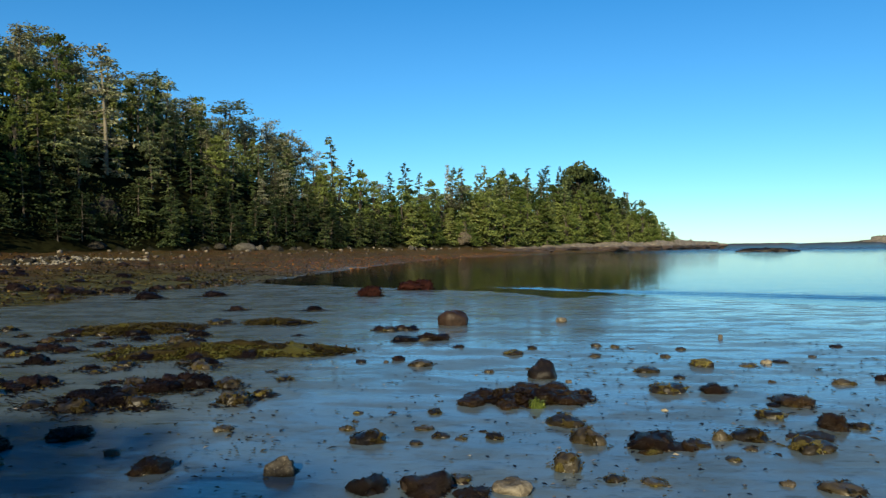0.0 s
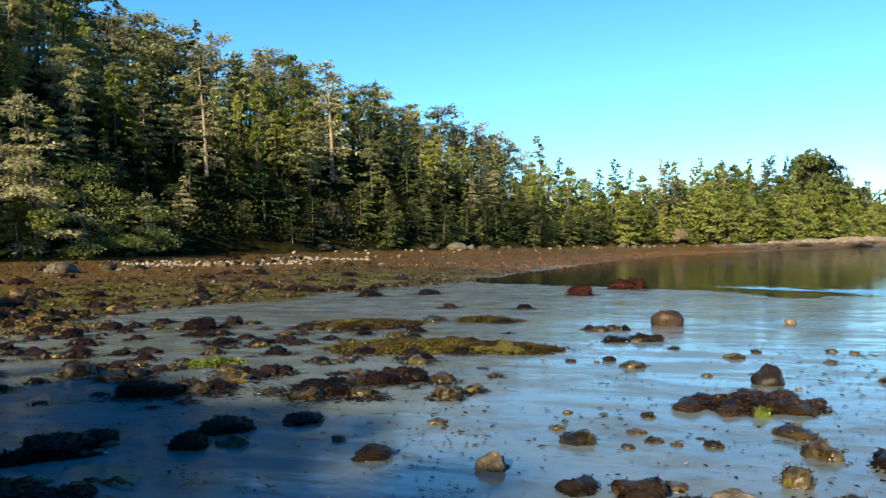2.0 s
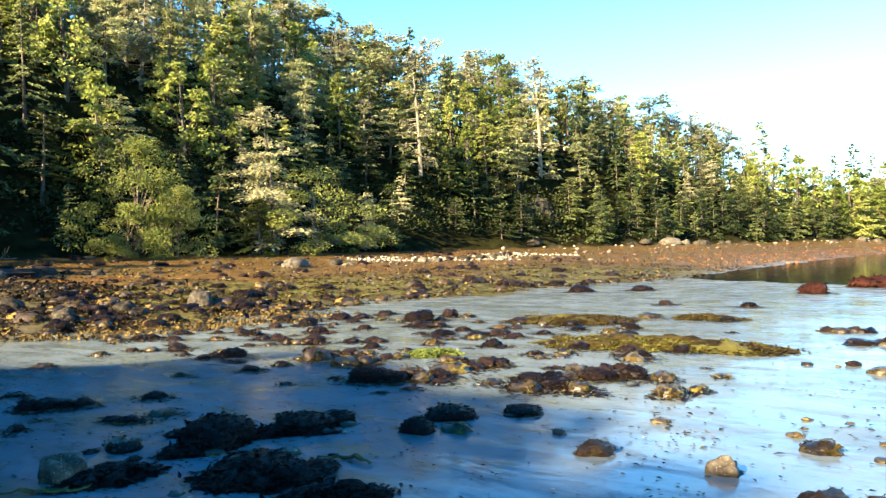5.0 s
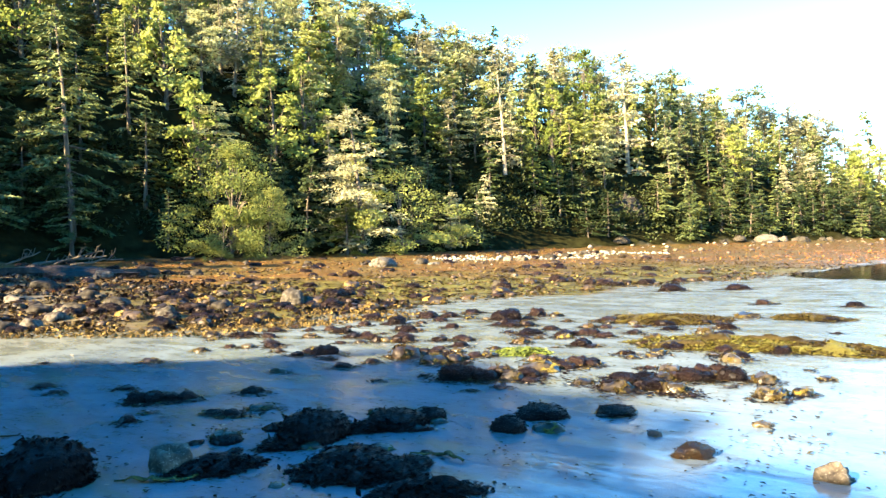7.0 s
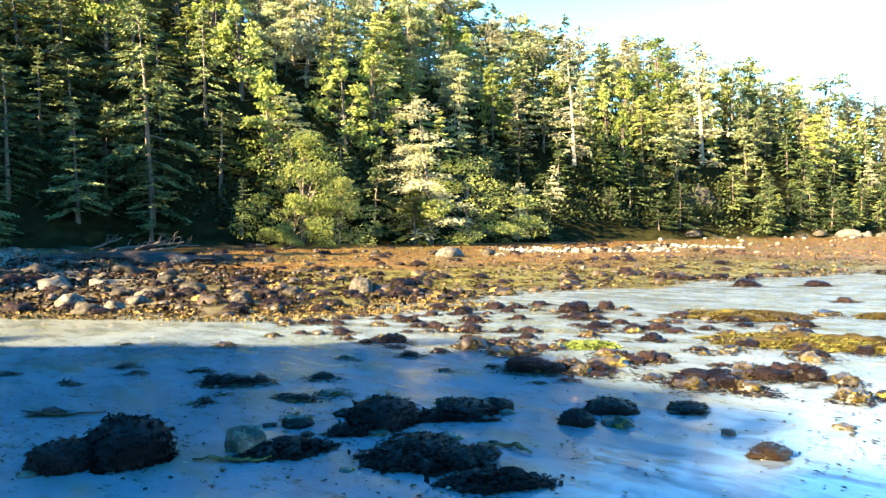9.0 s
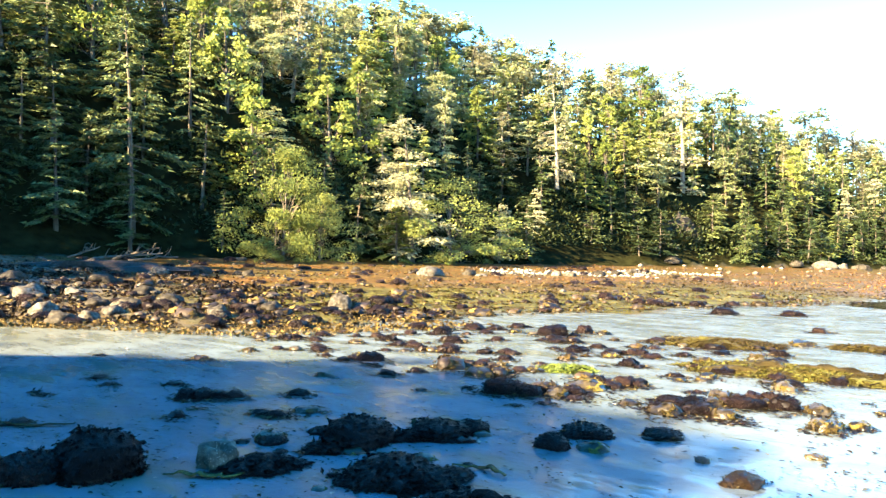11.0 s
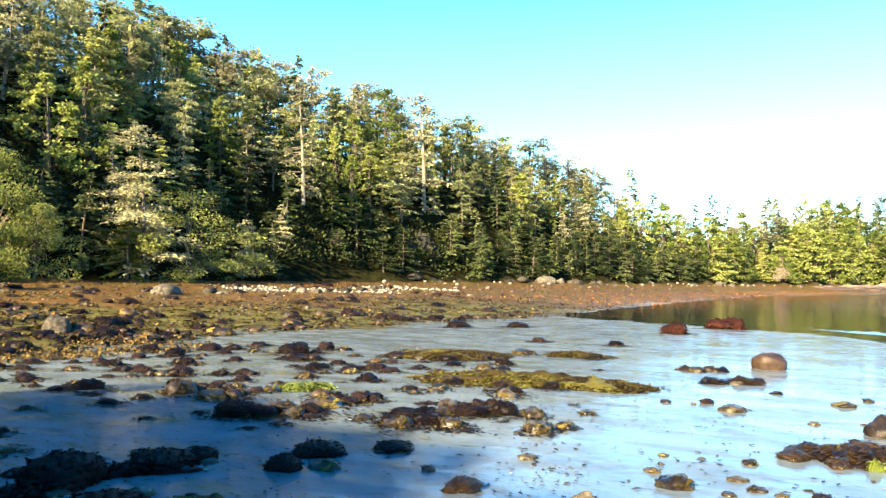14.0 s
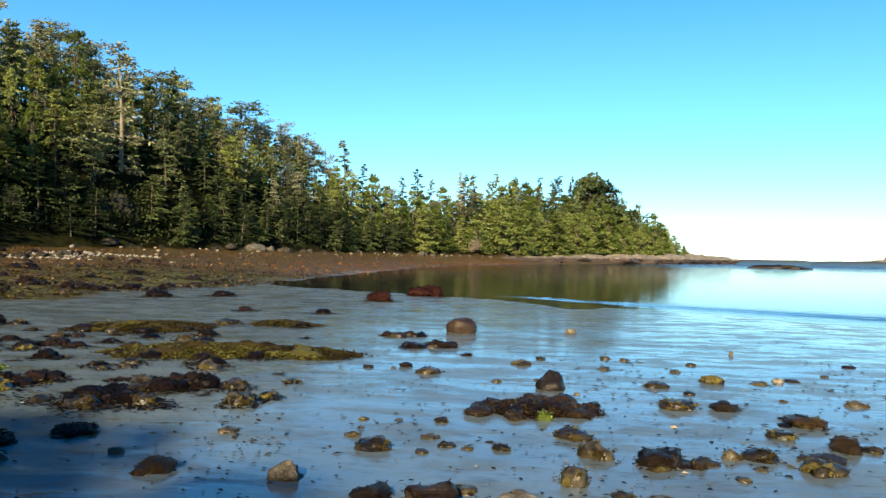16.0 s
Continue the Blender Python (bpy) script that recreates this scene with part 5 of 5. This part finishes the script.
        n = int(spread[kind][0] * min(rw, 0.9) ** 1.3 * (3.0 if rx < -3 else 2.2)) + 6
        t, r = rng.uniform(0, 6.28, n), rw * spread[kind][1] * (0.36 + np.abs(rng.normal(0, 0.24 if rx < -3 else 0.13, n)))
        mats.append(np.stack([rx + np.cos(t) * r * 1.25, ry + np.sin(t) * r], 1))
    mats = np.concatenate(mats)
    share = rng.uniform(0, 1, len(mats)) + 0.35 * lumps(mats[:, 0], mats[:, 1], 0.9, 31.0)
    for name, lo, hi, material, label in [("dark_mat", -9, 0.72, WEED_BROWN, "dark brown weed trailing round the rocks"),
                                          ("gold_mat", 0.72, 0.86, WEED_GOLD, "golden weed trailing round the rocks"),
                                          ("olive_mat", 0.86, 9, WEED_OLIVE, "olive weed trailing round the rocks")]:
        on = (share >= lo) & (share < hi)
        fronds(name, mats[on, 0], mats[on, 1], 0.03, 0.08, material, label, 0.08, 0.22)
    # bits on the sand
    n = 11000
    r, az = 3.6 + 16 * rng.uniform(0, 1, n) ** 1.3, np.radians(rng.uniform(-32, 84, n))
    x, y = -np.sin(az) * r, np.cos(az) * r
    keep = lumps(x, y, 0.5, 12.0) + rng.normal(0, 0.2, n) > 0.0
    x, y = x[keep], y[keep]
    third = np.arange(len(x)) % 5
    fronds("weed_scraps", x[third < 3], y[third < 3], 0.015, 0.06, WEED_BROWN, "scraps of brown weed on the wet sand", 0.015, 0.25)
    fronds("green_scraps", x[third == 3], y[third == 3], 0.015, 0.06, WEED_OLIVE, "scraps of green weed on the wet sand", 0.015, 0.25)
    n = 4200
    r, az = 3.4 + 8 * rng.uniform(0, 1, n) ** 0.9, np.radians(rng.uniform(18, 84, n))
    sx, sy = -np.sin(az) * r, np.cos(az) * r
    on = lumps(sx, sy, 1.3, 17.0) + rng.normal(0, 0.1, n) > 0.18
    fronds("weed_tufts", sx[on], sy[on], 0.015, 0.05, WEED_OLIVE, "small tufts of olive weed strewn on the sand", 0.02, 0.3)
    n = 1300
    px, py = rng.uniform(-4.5, 5.0, n), rng.uniform(5.0, 12.5, n)
    on = lumps(px, py, 0.55, 23.0) + rng.normal(0, 0.12, n) > 0.12
    px, py = px[on], py[on]
    fronds("olive_tatters", px, py, 0.03, 0.1, WEED_OLIVE, "limp thin blades of olive weed on wet sand", 0.01, 0.24)
    fronds("shell_bits", x[third == 4], y[third == 4], 0.02, 0.06, STONE_PALE, "pale broken shells on the wet sand", 0.05)

    def cobbles(name, x, y, lo, hi, material, label):
        bm = bmesh.new()
        bmesh.ops.create_icosphere(bm, subdivisions=1, radius=0.5)
        base = np.array([v.co for v in bm.verts])
        faces = [tuple(v.index for v in f.verts) for f in bm.faces]
        bm.free()
        sh = Shape()
        z = surface(x, y)
        for px, py, pz in zip(x, y, z):
            w = lo + (hi - lo) * rng.uniform(0, 1) ** 2.2
            t = rng.uniform(0, 6.28)
            c, q = math.cos(t), math.sin(t)
            v = base * (1 + rng.normal(0, 0.12, (len(base), 1))) * (w, w * rng.uniform(0.6, 0.9), w * rng.uniform(0.4, 0.65))
            v = np.stack([v[:, 0] * c - v[:, 1] * q, v[:, 0] * q + v[:, 1] * c, v[:, 2]], 1)
            sh.add(v + (px, py, pz + w * 0.1), faces)
        tagged(new(name, sh.done(name, material, True)), label, "stones", kind="stuff")

    x, y = spots(800, -6, 13, 0.15, 0.75)
    cobbles("shore_stones", x, y, 0.12, 0.5, STONE_GREY, "grey and pale cobbles on the upper shore")
    x, y = spots(1800, 5, 100, 0.1, 1.0, 1.6)
    cobbles("weedy_stones", x, y, 0.08, 0.36, STONE_DARK, "brown weedy cobbles on the stony shore")
    y = rng.uniform(34, 58, 440)
    u = 0.35 + 0.05 * np.sin(y * 0.45) + 0.03 * np.sin(y * 1.7) + rng.normal(0, 0.03, len(y))
    fx, wx = np.interp(y, EDGE_Y, EDGE_X), np.interp(y, SAND_Y, SAND_X)
    x = fx + (wx - fx) * u
    cobbles("pale_stones", x, y, 0.12, 0.46, STONE_BLEACHED, "band of pale stones on the shore")
    x, y = spots(420, 60, 240, 0.0, 0.5)
    cobbles("far_stones", x, y, 0.2, 0.8, CLIFF, "grey stones at the foot of the woods")


shore_scatter()


def outcrop(name, x, y, z, sx, sy, sz, turn, material, seed, label, group=""):
    """A bedrock hump with ledges."""
    bm = bmesh.new()
    bmesh.ops.create_icosphere(bm, subdivisions=4, radius=0.5)
    for v in bm.verts:
        p = v.co.copy()
        k = 1 + 0.35 * noise.noise(p * 2.5 + Vector((seed, 0, 0))) + 0.16 * noise.noise(p * 7 + Vector((0, seed, 0)))
        ledge = round(p.z * 7) / 7 * 0.6 + p.z * 0.4
        v.co = Vector((p.x * k, p.y * k, ledge * k))
    me = bpy.data.meshes.new(name)
    bm.to_mesh(me)
    bm.free()
    me.materials.append(material)
    ob = tagged(new(name, me), label, "rock", group)
    ob.matrix_basis = Matrix.LocRotScale((x, y, z), Euler((0, 0, radians(turn))), (sx, sy, sz))
    return ob


rng = np.random.default_rng(12)
y = 148.0
while y < 280:
    a, b = np.interp(y, EDGE_Y, EDGE_X), np.interp(y, SAND_Y, SAND_X)
    k = ease((y - 150) / 60)
    outcrop("rock_shelf", a + (b - a) * rng.uniform(0.25, 0.55), y, 0.2 + 0.3 * k, rng.uniform(12, 20), rng.uniform(5, 8), (2.4 + 1.7 * k) * rng.uniform(0.8, 1.15) * (1 - 0.55 * ease((y - 262) / 18)),
            52 + rng.uniform(-8, 8), CLIFF, y * 0.7, "brown and grey bedrock shelf at the headland's foot", "bedrock shelves of the headland")
    y += rng.uniform(5.5, 9)
outcrop("islet", 44.7, 148.0, -0.1, 10.5, 3, 1.7, -14, STONE_DARK, 4, "low dark wave-washed rock in the sea")
outcrop("distant_island", 590, 1095, 0, 280, 60, 13, -20, ISLAND, 6, "long low rocky island on the horizon", "distant islands")
outcrop("distant_island", 500, 1125, 0, 46, 30, 20, -20, ISLAND, 8, "rounded hump of a distant rocky island", "distant islands")
outcrop("rock_ledge", -36.0, 11.2, 0.85, 8.5, 1.8, 1.5, 62, STONE_DARK, 14, "dark weedy ledge of rock on the upper shore")
outcrop("earth_scar", -11.6, 142.0, 3.2, 2.6, 1.6, 2.4, 20, STONE_PALE, 9, "pale bare scar of rock below the trees")
outcrop("bluff", -44.2, 75.0, 4.6, 6.0, 4.2, 5.4, 62, STONE_GREY, 10, "dark rock bluff under a dead tree")


def driftwood(x, y, length, turn, tilt, thick, seed):
    rng = np.random.default_rng(seed)
    sh = Shape()
    n = 6
    t = np.linspace(0, 1, n)
    sh.tube(np.stack([t * length, rng.normal(0, 0.05, n), rng.normal(0, 0.03, n)], 1), thick * (1 - 0.55 * t), 7)
    for i in range(9):
        k, reach = rng.uniform(0.15, 0.97), rng.uniform(0.3, 1.0)
        mid = np.array([k * length + 0.3 * reach, rng.normal(0, 0.3) * reach, rng.uniform(0.1, 0.6) * reach])
        sh.tube([(k * length, 0, 0), mid, mid + rng.normal(0.1, 0.22, 3) * reach], [thick * 0.4, thick * 0.22, 0.008], 5)
    ob = tagged(new("driftwood_log", sh.done("driftwood_log", BARK)), "weathered silver driftwood log below the trees", "driftwood", "driftwood on the shore")
    ob.matrix_basis = pose(x, y, height(x, y) + thick * 0.7, 0, -tilt, turn)


driftwood(-43.6, 13.6, 3.6, 70, 5, 0.09, 1)
driftwood(-43.0, 14.4, 2.8, 40, 14, 0.07, 2)
driftwood(-42.6, 15.2, 3.0, 100, 4, 0.08, 3)
driftwood(-44.2, 12.4, 2.2, 110, 16, 0.06, 4)


def kelp(points, wide, seed):
    """A leathery ribbon of kelp lying on the sand."""
    rng = np.random.default_rng(seed)
    line = np.array(points, float)
    k = np.linspace(0, 1, 14)
    x, y = (np.interp(k, np.linspace(0, 1, len(line)), line[:, c]) + rng.normal(0, 0.015, 14) for c in (0, 1))
    z = surface(x, y) + 0.012 + np.abs(rng.normal(0, 0.012, 14))
    sh = Shape()
    sh.tube(np.stack([x, y, z * 0], 1), wide * (0.35 + 0.65 * np.sin(k * 3.1 + 0.05)), 8)
    v = np.concatenate(sh.v)
    v[:, 2] = v[:, 2] * 0.3 + np.repeat(z, 8)
    sh.v = [v]
    tagged(new("kelp_ribbon", sh.done("kelp_ribbon", WEED_OLIVE, True)), "olive brown ribbon of kelp lying on wet sand", "seaweed", "kelp ribbons on the sand")


kelp([(-5.28, 2.06), (-5.12, 2.22), (-4.98, 2.3), (-4.9, 2.55)], 0.035, 1)
kelp([(-7.86, 1.5), (-7.5, 1.75), (-7.3, 2.1)], 0.03, 2)
kelp([(-4.15, 3.75), (-3.95, 3.9), (-3.7, 3.85)], 0.03, 3)
kelp([(-4.55, 3.0), (-4.4, 3.15), (-4.3, 3.4)], 0.028, 4)


def stake():
    sh = Shape()
    sh.tube([(0, 0, -0.15), (0.004, 0, 0.04), (0.012, 0.004, 0.1)], [0.036, 0.038, 0.03], 8)
    ob = tagged(new("wooden_stake", sh.done("wooden_stake", BARK)), "short brown wooden stub standing in shallow water", "stake")
    ob.location = (3.2, 12.95, 0.0)


stake()
remove_protos(ROCKS)
